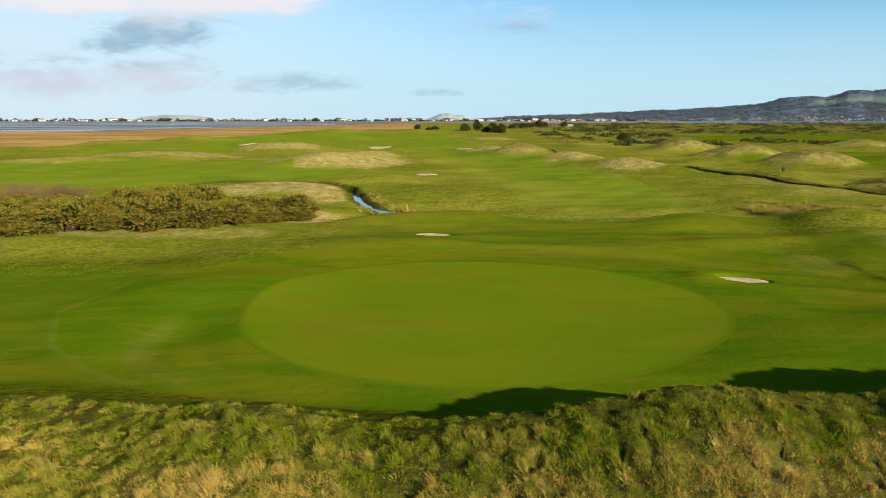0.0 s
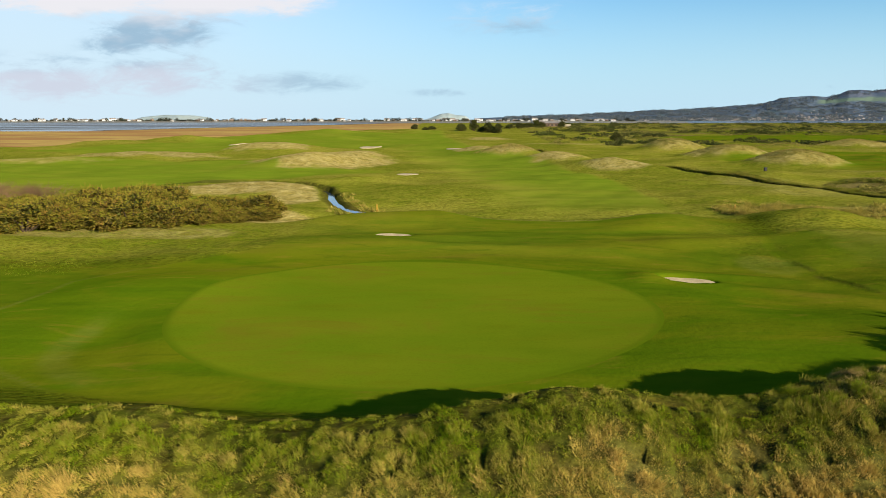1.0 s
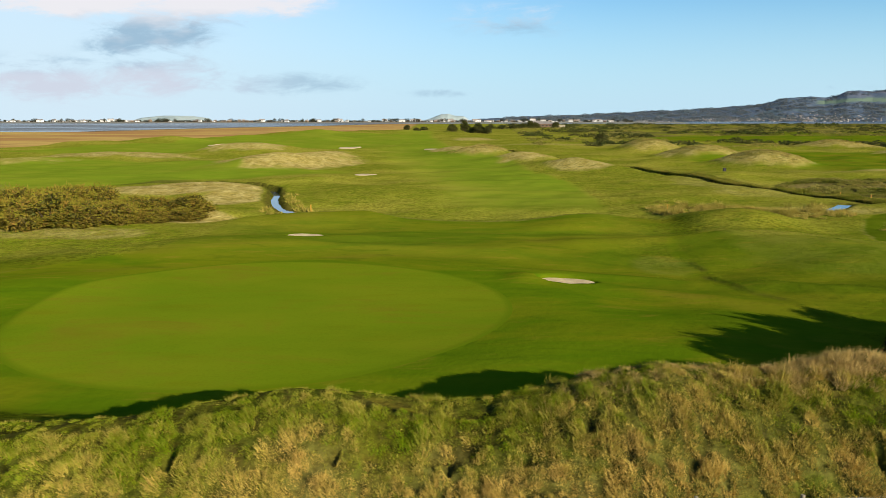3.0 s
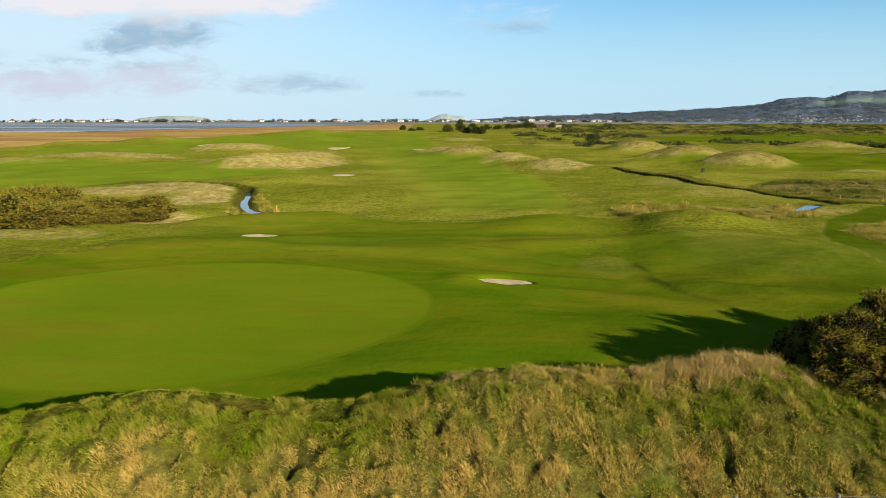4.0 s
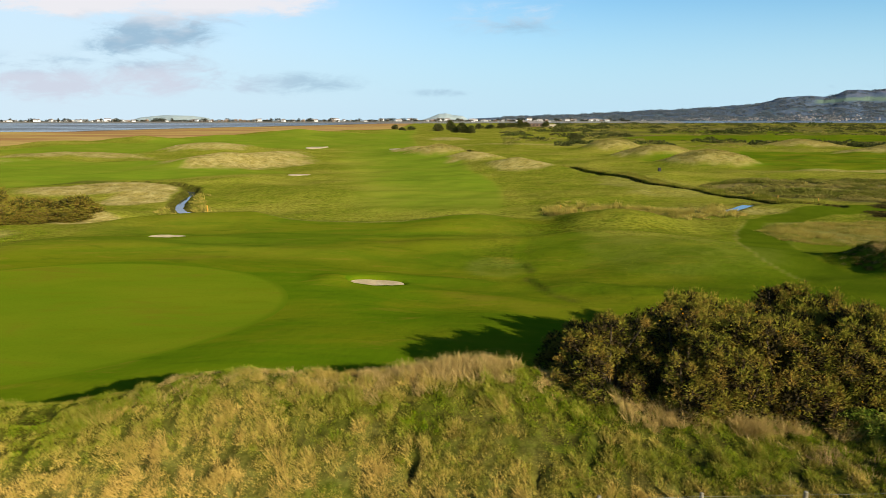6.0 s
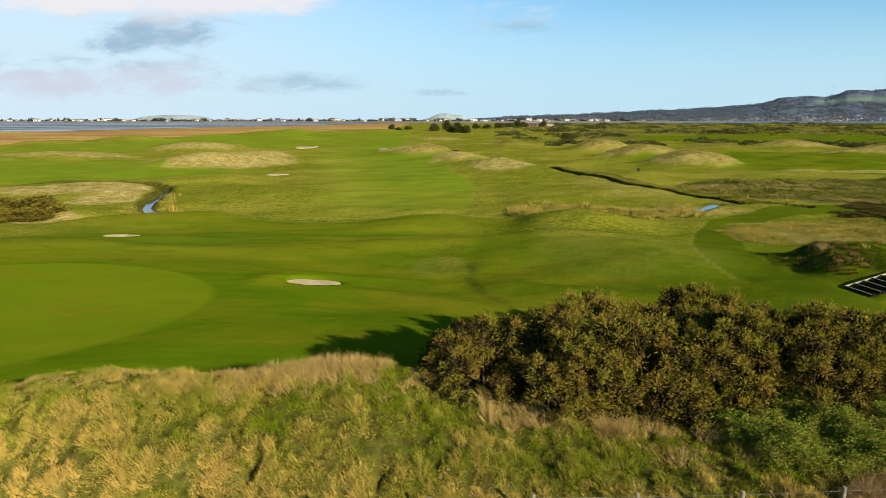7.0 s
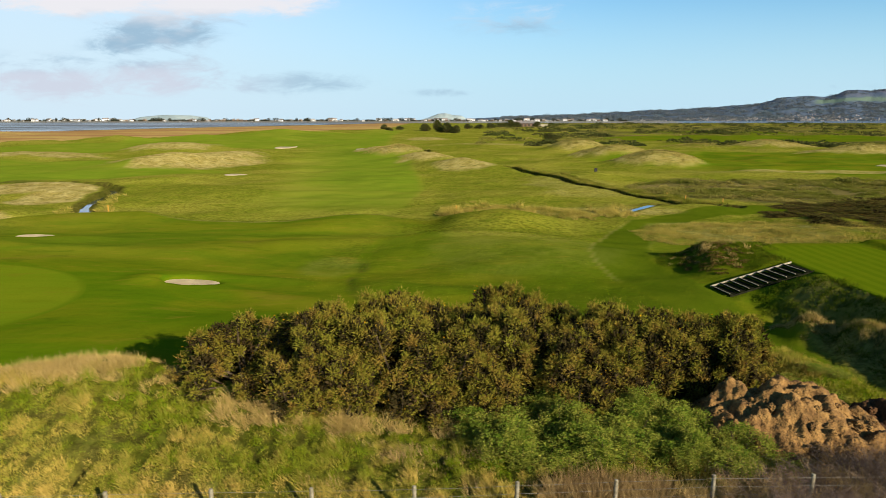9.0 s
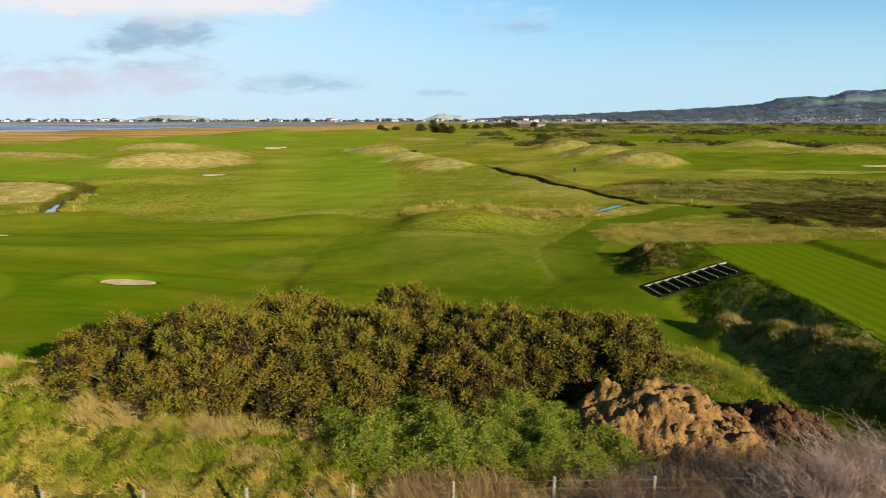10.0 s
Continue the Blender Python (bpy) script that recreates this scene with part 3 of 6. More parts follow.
def land(x, y):
    x, y = np.asarray(x, float), np.asarray(y, float)
    z = base_land(x, y)
    # raised tee with banked sides
    side = step(x - np.interp(y, (17, 24, 33, 37, 45), (60.2, 60.5, 60.7, 60.3, 59.0)), np.interp(y, (30, 34, 41, 44), (-3.2, -5.2, -5.2, -3.2)), 0.2)
    tee = side * step(y, 14, 17) * step(y, 47.5, 45.0)
    z = z * (1 - tee) + (1.4 + 0.3 * step(x, 69.2, 70.2)) * tee
    flank = step(np.abs(x - 58.3), 3.4, 1.8) * step(y, 16, 19) * step(y, 36.2, 34.8)
    knob = np.exp(-(((x - 58.2) / 3.0) ** 2 + ((y - 44.3) / 3.2) ** 2) ** 2)
    z = z + np.maximum(flank, knob) * (0.5 * (fbm(x / 1.7, y / 1.7, 2, 33) - 0.45) + 0.22 * (hummock(x, y) - 0.5))
    # dune bank between the lane and the green
    yc, zc, yf = np.interp(x, CREST_X, CREST_Y), np.interp(x, CREST_X, CREST_Z), np.interp(x, CREST_X, FOOT_Y)
    lump = 0.15 * (fbm(x / 1.6, y / 1.6, 3, 31) - 0.5) + (0.24 - 0.10 * step(y, yc - 0.9, yc)) * (hummock(x, y) - 0.5)
    zc = zc + 0.10 * (fbm(x / 1.3, y * 0 + 3.0, 2, 40) - 0.5)
    front = 0.2 + (zc - 0.2) * np.sin(np.clip((y - yf) / (yc - yf), 0, 1) * math.pi / 2)
    wide = np.interp(x, (-14, -8, 6, 13, 18, 24, 32), (7.0, 4.5, 3.8, 4.6, 7.0, 8.0, 7.0))
    back = np.maximum(z, z + (zc - z) * (0.7 * (1 - step(y, yc, yc + 3.8)) + 0.3 * (1 - step(y, yc, yc + wide))))
    on_bank = step(y, yf - 1, yf + 1) * step(y, yc + 2.2, yc - 0.5)
    z = np.where(y < yc, np.where(tee > 0.5, z, front), back) + (lump - pits(x, y) * step(x, 33, 29)) * on_bank
    # water courses
    for pts, level, w in ((STREAM, -0.95, 0.62), (DITCH, -1.15, 0.36), (BROOK, -0.62, 1.1)):
        d = line_dist(x, y, pts)
        z = np.minimum(z, level - 0.3 + 0.42 * (d / w) ** 2.2)
    # hollows of the near bunkers
    for cx, cy, rx, ry, dep in ((20.7, 39.9, 1.84, 1.0, 0.9), (-0.4, 55.9, 1.74, 1.34, 0.9)):
        z = z - dep * np.exp(-((((x - cx) / rx) ** 2 + ((y - cy) / ry) ** 2) ** 4) * 1.2)
    # bed of the steps
    ux, uy = STEP_B.x - STEP_A.x, STEP_B.y - STEP_A.y
    ll = math.hypot(ux, uy)
    t = ((x - STEP_A.x) * ux + (y - STEP_A.y) * uy) / ll
    d = np.abs(-(x - STEP_A.x) * uy + (y - STEP_A.y) * ux) / ll
    bed = STEP_A.z + (STEP_B.z - STEP_A.z) * np.clip(t / ll, 0, 1) - 0.10
    near = step(d, STEP_W / 2 + 0.9, STEP_W / 2 + 0.1) * step(t, -0.8, 0.2) * step(t, ll + 0.4, ll - 0.2)
    z = z * (1 - near) + bed * near
    # salt marsh and tidal flats
    edge = np.interp(y, (150, 240, 250, 298, 340, 451, 578, 710, 1100, 1700), (-215, -172, -157, -146, -138, -117, -62, -29, -40, -60))
    m = step(x, edge + 6, edge - 8) * step(y, 120, 200)
    z = z * (1 - m) + (-0.75 + 0.1 * fbm(x / 20, y / 20, 2, 3)) * m
    shore = np.interp(y, (500, 572, 600, 660, 780, 1117, 1707), (-900, -300, -346, -330, -318, -228, -131))
    w = step(x, shore + 10, shore - 10) * step(y, 555, 600)
    far = step(y, 1560, 1700)
    z = z * (1 - np.maximum(w, far)) - 2.5 * np.maximum(w, far)
    return z


def bank_dryness(x, y):
    """How far up the dune bank a place lies, and how withered its grass is."""
    crest, foot = np.interp(x, CREST_X, CREST_Y), np.interp(x, CREST_X, FOOT_Y)
    u = np.clip((y - foot) / (crest - foot), 0, 1)
    d = 0.14 + 1.05 * (1 - u) ** 1.7 + 1.3 * (fbm(x / 1.8, y / 1.4, 3, 61) - 0.5) - 0.08 - 0.25 * step(u, 0.72, 0.92)
    d = d + 0.85 * np.exp(-((x - 25) / 4.5) ** 2) * step(u, 0.72, 0.88) + 0.5 * np.exp(-((x - 33) / 2.2) ** 2 - ((y - 17) / 0.8) ** 2)
    d = d - 0.35 * np.exp(-((x - 8) / 6) ** 2) * step(u, 0.5, 0.9) - 0.45 * np.exp(-((x - 31) / 3) ** 2) * step(u, 0.45, 0.7)
    d = d - 0.12 * step(x, 31, 36) - 0.35 * np.exp(-((x - 29.5) / 5.5) ** 2) * step(u, 0.15, 0.4) * step(u, 0.9, 0.75)
    d = d + 0.16 * np.exp(-((x - 18) / 7) ** 2) * step(u, 0.95, 0.7)
    return u, np.clip(d, 0, 1)


def zones(x, y):
    """How much of each kind of turf or soil lies at each place; soil also carries the bank's painted gap shade."""
    wob = (fbm(x / 5, y / 5, 3, 11) - 0.5)
    wob2 = (fbm(x / 18, y / 18, 3, 12) - 0.5)
    left = np.interp(y, (60, 66, 97, 130, 168, 265, 400, 550), (17, 13, 13, 6, -1, -16, -22, -10))
    right = np.interp(y, (60, 66, 97, 130, 168, 265, 400, 550), (31, 32, 34.3, 31.5, 27, 13, 3, 2))
    soft = 1.0 + np.maximum(y, 0) / 60
    fair = step(x, left - 3 * soft, left + 3 * soft + 3) * step(x, right + soft * 0.4, right - soft * 0.4) * step(y, 66, 92) * step(y, 600, 480)
    fair = np.maximum(fair, step(np.hypot((x + 70 + 14 * wob2) / 55, (y - 128) / 27), 1.15, 0.9))
    fair = np.maximum(fair, 0.85 * step(np.hypot((x + 95 + 20 * wob2) / 40, (y - 230) / 45), 1.1, 0.9))
    fair = np.maximum(fair, 0.9 * step(np.hypot((x + 50 + 30 * wob2) / 60, (y - 330) / 110), 1.05, 0.9))
    ridge = np.interp(x, RIDGE_X, RIDGE_Y)
    worn = x - np.interp(y, [p[1] for p in WORN], [p[0] for p in WORN]) + 1.5 * wob
    fringe = x - np.interp(y, APRON_Y, APRON_X) + 0.8 * wob
    lawn = step(y, 19.5, 20.5) * step(y, ridge + 0.4, ridge - 0.5) * step(fringe, -0.3, 0.3) * step(worn, 0.8, -0.8)
    apron = (0.92 - 0.25 * step(y, 42, 47) - 0.4 * step(worn, -11, -1) - 0.35 * step(x, 4, -8) * step(y, 45, 50)) * lawn
    apron = np.maximum(apron, 0.6 * step(fringe, 0.3, -0.3) * step(y, 20, 24) * step(y, 47, 38))
    band = line_dist(x + 0.5 * wob, y, WALKWAY)
    track = 0.9 * step(band, 2.3, 1.95) * step(y, 20, 27)
    apron = np.maximum(apron, 0.38 * step(worn, -0.8, 0.8) * step(y, 26, 30) * step(y, 66, 58))
    apron = np.maximum(apron, track)
    apron = np.maximum(apron, 0.75 * step(x, 60, 61.5) * step(x, 104, 98) * step(y, 15, 18) * step(y, 46.5, 45))
    apron = np.maximum(apron, 0.6 * step(np.abs(worn + 0.2), 0.8, 0.25) * step(y, 33, 36) * step(y, 66, 60))
    apron = apron * (1 - 0.7 * step(np.hypot((x - 43.5) / 9.5, (y - 60.0) / 8.5) + 0.5 * wob, 1.08, 0.75) * (1 - np.clip(track * 1.2, 0, 1)))
    apron = np.maximum(apron, 0.85 * step(np.hypot((x - 150) / 75, (y - 160 - 25 * wob2) / 42), 1.08, 0.9))
    apron = np.maximum(apron, 0.9 * step(np.hypot((x - 245) / 125, (y - 345 - 25 * wob2) / 62), 1.08, 0.9))
    apron = np.maximum(apron, 0.8 * step(np.hypot((x - 330) / 200, (y - 480 - 45 * wob2) / 70), 1.08, 0.9))
    straw = np.zeros_like(x)
    rim = 0.2 * step(np.abs(y - ridge - 0.2), 0.5, 0.15) * step(x, -12, -4) * step(x, 35, 31)
    rim = np.maximum(rim, 0.08 * step(np.abs(fringe), 0.3, 0.1) * step(y, 21, 23) * step(y, 43, 40))
    # straw-tinted crescent paints the sunlit little slope beside the green
    rim = np.maximum(rim, 0.08 * step(np.abs(np.hypot((x + 4.5) / 10.2, (y - 30.5) / 9.5) - 1 + 0.15 * wob), 0.09, 0.02) * step(x, -9.5, -12) * step(y, 33, 29))
    rim = np.maximum(rim, 0.2 * step(np.abs(band - 2.25), 0.26, 0.1) * step(y, 37, 40) * step(y, 68, 62) * step(x - 0.5 * y, 30.5, 28.5))
    rim = np.maximum(rim, 0.08 * step(np.hypot((x - 29.3) / 2.6, (y - 45.5) / 3.2) + 1.2 * wob, 1.1, 0.6))
    straw = np.maximum(straw, rim)
    for cx, cy, rx, ry, k in ((-26, 155, 17, 24, 0.95), (43, 135, 9.5, 6, 0.85), (33, 156, 8, 9, 0.9), (23, 184, 8, 11, 0.95), (15, 208, 9, 13, 0.9),
                              (88, 147, 12, 8.5, 0.8), (86, 178, 12, 9, 0.8), (84, 216, 12, 11, 0.8), (160, 234, 18, 12, 0.8), (170, 196, 20, 12, 0.8),
                              (-78, 172, 22, 12, 0.85), (-55, 205, 16, 12, 0.85), (-104, 150, 26, 8, 0.5), (-62, 240, 16, 12, 0.6),
                              (-27, 93, 14, 7.5, 1), (-17, 85.5, 5.5, 7.5, 0.95), (-15, 67, 5.5, 4.2, 0.9), (-30, 57.5, 16, 3.6, 0.5), (68, 59, 11, 7, 0.5), (27, 330, 12, 14, 0.8),
                              (70, 262, 40, 10, 0.5), (125, 128, 40, 3.5, 0.6), (60, 100, 9, 14, 0.28), (44, 50, 9, 9, 0.05), (54, 74, 14, 4, 0.5)):
        straw = np.maximum(straw, k * step(np.hypot((x - cx) / rx, (y - cy) / ry) + 0.7 * wob, 1.05, 0.7))
    withered = bank_dryness(x, y)[1]
    bank = step(y, np.interp(x, CREST_X, CREST_Y) + 1.4, np.interp(x, CREST_X, CREST_Y) + 0.6) * step(x, 62, 56)
    straw = np.maximum(straw, 0.3 * withered * bank)
    straw = straw * step(line_dist(x, y, STREAM), 1.6, 2.4) * step(line_dist(x, y, [(-36, 85), (-22, 78.5), (-12, 71), (-6, 67)]), 1.6, 2.6)
    scrub = 0.85 * step(fbm(x / 30, y / 60, 3, 44), 0.36, 0.52) * step(x - 0.14 * y, 45, 80) * step(y, 225, 260)
    scrub = scrub * (1 - step(np.hypot((x - 245) / 125, (y - 345 - 25 * wob2) / 62), 1.05, 0.9)) * (1 - step(np.hypot((x - 110) / 45, (y - 262 - 25 * wob2) / 24), 1.05, 0.9))
    scrub = np.maximum(scrub, step(np.hypot((x - 92) / 26, (y - 97 + 8 * wob2) / 17) + 0.4 * wob, 1.05, 0.85) * step(x, 64, 70))
    scrub = np.maximum(scrub, 0.7 * step(np.hypot((x - 59.5) / 4, (y - 28) / 8) + 0.4 * wob, 1.1, 0.8))
    # soil tone under the bank's grass, deepened between tussocks as painted shade
    gap_shade = (0.45 + 0.4 * step(hummock(x, y), 0.5, 0.2)) * bank * step(y, 9, 11)
    soil = np.maximum(gap_shade, step(line_dist(x, y, DITCH) + 0.6 * wob, 1.2, 0.7) * 0.95)
    soil = np.maximum(soil, step(line_dist(x, y, STREAM), 1.9, 1.2) * 0.7)
    soil = np.maximum(soil, 0.42 * step(np.abs(worn - 0.45), 0.6, 0.05) * step(y, 33, 36) * step(y, 52, 45) * step(fbm(x / 1.4, y / 1.4, 2, 104), 0.35, 0.6))
    soil = np.maximum(soil, step(line_dist(x, y, BROOK), 2.0, 1.2) * 0.6)
    edge = np.interp(y, (150, 240, 250, 298, 340, 451, 578, 710, 1100, 1700), (-215, -172, -157, -146, -138, -117, -62, -29, -40, -60))
    marsh = step(x + 14 * wob2, edge + 4, edge - 4) * step(y, 150, 220)
    shore = np.interp(y, (500, 572, 600, 660, 780, 1117, 1707), (-900, -300, -346, -330, -318, -228, -131))
    mud = step(x + 40 * wob2, shore + 60, shore + 5) * step(y, 560, 600)
    fair = fair * (1 - np.minimum(1, straw * 1.3))
    behind = step(y, ridge - 0.3, ridge + 1.2) * step(y, 60, 66)
    mound = np.clip(0.45 + 1.6 * wob2, 0, 0.9) * step(x, 36, 41) * step(y, 42, 56)
    west = 0.75 * step(x, 0, -12) * step(y, 43, 49) + 0.4 * step(y, 43, 49) * step(x, -6, 2) * step(x, 26, 18)
    pale = np.maximum(np.maximum(behind, mound), np.maximum(west, 0.35 * step(y, 46, 58) * step(x, 40, 30)))
    lush = 0.75 * step(line_dist(x, y + 1.5 * wob, [(40, 38.4), (44, 37.4), (48, 36), (52, 33.5)]), 1.9, 0.6)
    return {"fairway": fair, "track": np.maximum(track, lush), "apron": apron * (1 - straw), "straw": straw, "pale": pale, "scrub": scrub, "soil": soil, "marsh": marsh, "mud": mud}


# ---- mesh helpers ----
def raw_mesh(name, verts, faces, mats, smooth=False, attrs=None):
    """A mesh from arrays: verts (n, 3), faces (m, 3 or 4)."""
    verts, faces = np.asarray(verts, np.float32), np.asarray(faces, np.int32)
    k = faces.shape[1]
    me = bpy.data.meshes.new(name)
    me.vertices.add(len(verts))
    me.vertices.foreach_set("co", verts.ravel())
    me.loops.add(faces.size)
    me.loops.foreach_set("vertex_index", faces.ravel())
    me.polygons.add(len(faces))
    me.polygons.foreach_set("loop_start", np.arange(0, faces.size, k, dtype=np.int32))
    if smooth:
        me.polygons.foreach_set("use_smooth", np.ones(len(faces), bool))
    for key, values in (attrs or {}).items():
        me.attributes.new(key, "FLOAT", "POINT").data.foreach_set("value", np.asarray(values, np.float32))
    me.update(calc_edges=True)
    me.materials.append(mats)
    return me


def grid_faces(rows, cols):
    i = np.arange(rows - 1)[:, None] * cols + np.arange(cols - 1)[None, :]
    i = i.ravel()
    return np.stack([i, i + 1, i + cols + 1, i + cols], 1)


def part(name, bm, mat, parent=None, label=""):
    me = bpy.data.meshes.new(name)
    bm.normal_update()
    bm.to_mesh(me)
    bm.free()
    me.materials.append(mat)
    ob = new(name, me)
    ob.parent = parent
    if label:
        tagged(ob, label)
    return ob


def mesh_part(name, me, parent=None, label=""):
    ob = new(name, me)
    ob.parent = parent
    if label:
        tagged(ob, label)
    return ob


def thing(name, at, label, category, group="", kind=""):
    e = new(name)
    e.empty_display_size = 0.2
    e.location = at
    return tagged(e, label, category, group, kind)


def box(bm, size, at=(0, 0, 0), m=None, bevel=0.0):
    made = bmesh.ops.create_cube(bm, size=1.0, matrix=(m or Matrix()) @ Matrix.Translation(at) @ Matrix.Diagonal((*size, 1)))
    if bevel:
        edges = list({e for v in made["verts"] for e in v.link_edges})
        bmesh.ops.bevel(bm, geom=edges, offset=bevel, segments=1, affect="EDGES")
    return bm


def ground_z(x, y):
    return float(land(np.array([x]), np.array([y]))[0])


# ---- ground: one sheet to the horizon ----
def build_ground():
    ys = [-60.0, -40.0, -20.0, -8.0, 0.0, 5.0, 8.0]
    while ys[-1] < 4950:
        ys.append(ys[-1] + 0.28 * max(1.0, ys[-1] / 40) ** 1.25)
    ys = np.array(ys)
    s = np.linspace(-1, 1, 441)
    w = np.maximum(46, 36 + 0.80 * ys)
    x = 21 + w[:, None] * s[None, :]
    y = np.repeat(ys[:, None], len(s), 1)
    z = land(x, y)
    me = raw_mesh("ground", np.stack([x, y, z], -1).reshape(-1, 3), grid_faces(len(ys), len(s)), M["ground"], True,
                  {k: v.ravel() for k, v in zones(x, y).items()})
    tagged(new("ground", me), "rolling links turf with mown fairway and rough", "ground", kind="structure")


build_ground()


def patch(name, ring, rings, mat, lift, label, category, tilt=None):
    """A sheet of turf, sand or tee laid on the land inside an outline given by angle -> point."""
    n = 96
    ang = np.linspace(0, 2 * math.pi, n, endpoint=False)
    ex, ey, cx, cy = ring(ang)
    ts = np.linspace(0, 1, rings + 1)[1:]
    x = cx + np.outer(ts, ex - cx)
    y = cy + np.outer(ts, ey - cy)
    z = land(x, y) + lift
    z[-1] -= lift * 1.1
    top = ground_z(cx, cy) + lift
    if tilt is not None:  # sand raked up towards the far lip
        top = float(base_land(np.array([cx]), np.array([cy]))[0]) - 0.28
        z = top + tilt * (y - cy) - 0.1 * np.minimum(x - cx, 0) 
    verts = [np.array([[cx, cy, top]]), np.stack([x, y, z], -1).reshape(-1, 3)]
    faces = []
    for k in range(n):
        faces.append((0, 1 + k, 1 + (k + 1) % n, 1 + (k + 1) % n))
    tri = [f[:3] for f in faces]
    for r in range(rings - 1):
        a = 1 + r * n
        for k in range(n):
            k2 = (k + 1) % n
            tri += [(a + k, a + n + k, a + n + k2), (a + k, a + n + k2, a + k2)]
    return tagged(new(name, raw_mesh(name, np.concatenate(verts), tri, mat, True, {"rim": np.concatenate([[0.0], np.repeat(ts, n)])})), label, category, kind="structure")


def green_ring(a):
    r = 1 + 0.014 * np.sin(3 * a + 1) + 0.012 * np.cos(2 * a)
    return 2.4 + 13.55 * r * np.cos(a), 32.9 + 11.15 * r * np.sin(a), 2.4, 32.9


patch("putting_green", green_ring, 90, M["green"], 0.010, "smooth close-mown putting green, yellowish in patches", "putting green")


def oval(cx, cy, rx, ry, wave=0.12, seed=0.0):
    def ring(a):
        r = 1 + wave * np.sin(2 * a + seed) + wave * 0.6 * np.sin(3 * a + 2 * seed)
        return cx + rx * r * np.cos(a), cy + ry * r * np.sin(a), cx, cy
    return ring


for args, lift in (((20.7, 39.9, 1.8, 0.95, 0.06, 1.0), 0.05), ((-0.4, 55.9, 1.7, 1.3, 0.1, 2.0), 0.06), ((-3.0, 118.5, 2.0, 1.5, 0.12, 0.5), 0.06),
                   ((-75, 241, 4.4, 7.0, 0.1, 0.2), 0.30), ((-24.6, 241, 4.0, 4.0, 0.1, 1.3), 0.30), ((9, 225, 4.0, 4.5, 0.1, 3), 0.2), ((153, 152, 9.0, 3.6, 0.1, 1), 0.25)):
    patch("sand_bunker", oval(*args), 12, M["sand"], lift, "pale sand bunker sunk in mown turf", "bunker", 0.07 if args[1] < 60 else None)


def tee_ring(a):
    c, s = np.cos(a), np.sin(a)
    k = (np.abs(c) ** 7 + np.abs(s) ** 7) ** (-1 / 7)
    y = 31.0 + 13.3 * k * s
    return 65.05 + 4.3 * k * c - 0.04 * np.maximum(y - 35, 0) * (c < 0), y, 65.05, 31.0


patch("tee_box", tee_ring, 40, M["tee"], 0.05, "raised tee lawn mown in stripes", "tee box")


def ribbon(name, pts, half, level, mat, label, category):
    verts, faces = [], []
    for i, (px, py) in enumerate(pts):
        qx, qy = pts[min(i + 1, len(pts) - 1)]
        ox, oy = pts[max(i - 1, 0)]
        d = Vector((qx - ox, qy - oy)).normalized()
        verts += [(px - d.y * half, py + d.x * half, level), (px + d.y * half, py - d.x * half, level)]
        if i:
            faces.append((2 * i - 2, 2 * i - 1, 2 * i + 1, 2 * i))
    tagged(new(name, raw_mesh(name, verts, faces, mat)), label, category, kind="structure")


ribbon("stream", STREAM, 0.8, -0.95, M["stream"], "narrow winding stream reflecting blue sky", "stream")
ribbon("ditch_water", DITCH, 0.5, -1.3, M["stream"], "dark still water in a narrow ditch", "ditch")
ribbon("brook", BROOK, 0.75, -0.70, M["stream"], "short reach of blue water beside the tee path", "stream")
tagged(new("sea", raw_mesh("sea", [(-4600, 480, -1.0), (4600, 480, -1.0), (4600, 4940, -1.0), (-4600, 4940, -1.0)], [(0, 1, 2, 3)], M["sea"])),
       "calm tidal water with bare mud flats", "water", kind="structure")

# ---- far land ----
def far_hill(name, u0, u1, crest_at, y0, y1, us, hs, label, rough=6.0, nu=340, nv=40, mat="hill"):
    """A hill seen across water: its skyline by direction u = x / y, rising from the shore at y0 to its crest."""
    u = np.linspace(u0, u1, nu)[None, :].repeat(nv, 0)
    t = np.linspace(0, 1, nv)[:, None].repeat(nu, 1)
    y = y0 + (y1 - y0) * t
    x = u * y
    top = np.interp(u, us, hs)
    rise = np.where(t < crest_at, (t / crest_at) ** 1.35, 1 - 0.5 * (t - crest_at) / (1 - crest_at))
    z = -3 + top * rise + rough * (fbm(x / 60, y / 60, 4, 77) - 0.5) * np.clip(t * 4, 0, 1) * np.clip(top / 30, 0.2, 1)
    z = z + rough * 0.75 * (fbm(x / 16, y / 16, 3, 79) - 0.4) * np.clip(t * 4, 0, 1) * (1 - 0.75 * step(rise * top, 95, 120))
    heath = step(rise * top, 128, 150) * step(u, 0.62, 0.64)
    field = step(np.abs(rise * top - 112 - 8 * np.sin(u * 30)), 13, 9) * step(u, 0.590, 0.605) * step(fbm(x / 90, y / 90, 2, 70), 0.30, 0.40)
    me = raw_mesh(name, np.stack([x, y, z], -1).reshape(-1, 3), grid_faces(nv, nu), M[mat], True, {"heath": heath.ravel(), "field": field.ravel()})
    tagged(new(name, me), label, "hill", kind="structure")

    def height(uu, tt):
        r = (tt / crest_at) ** 1.35
        return -3 + float(np.interp(uu, us, hs)) * r
    return height


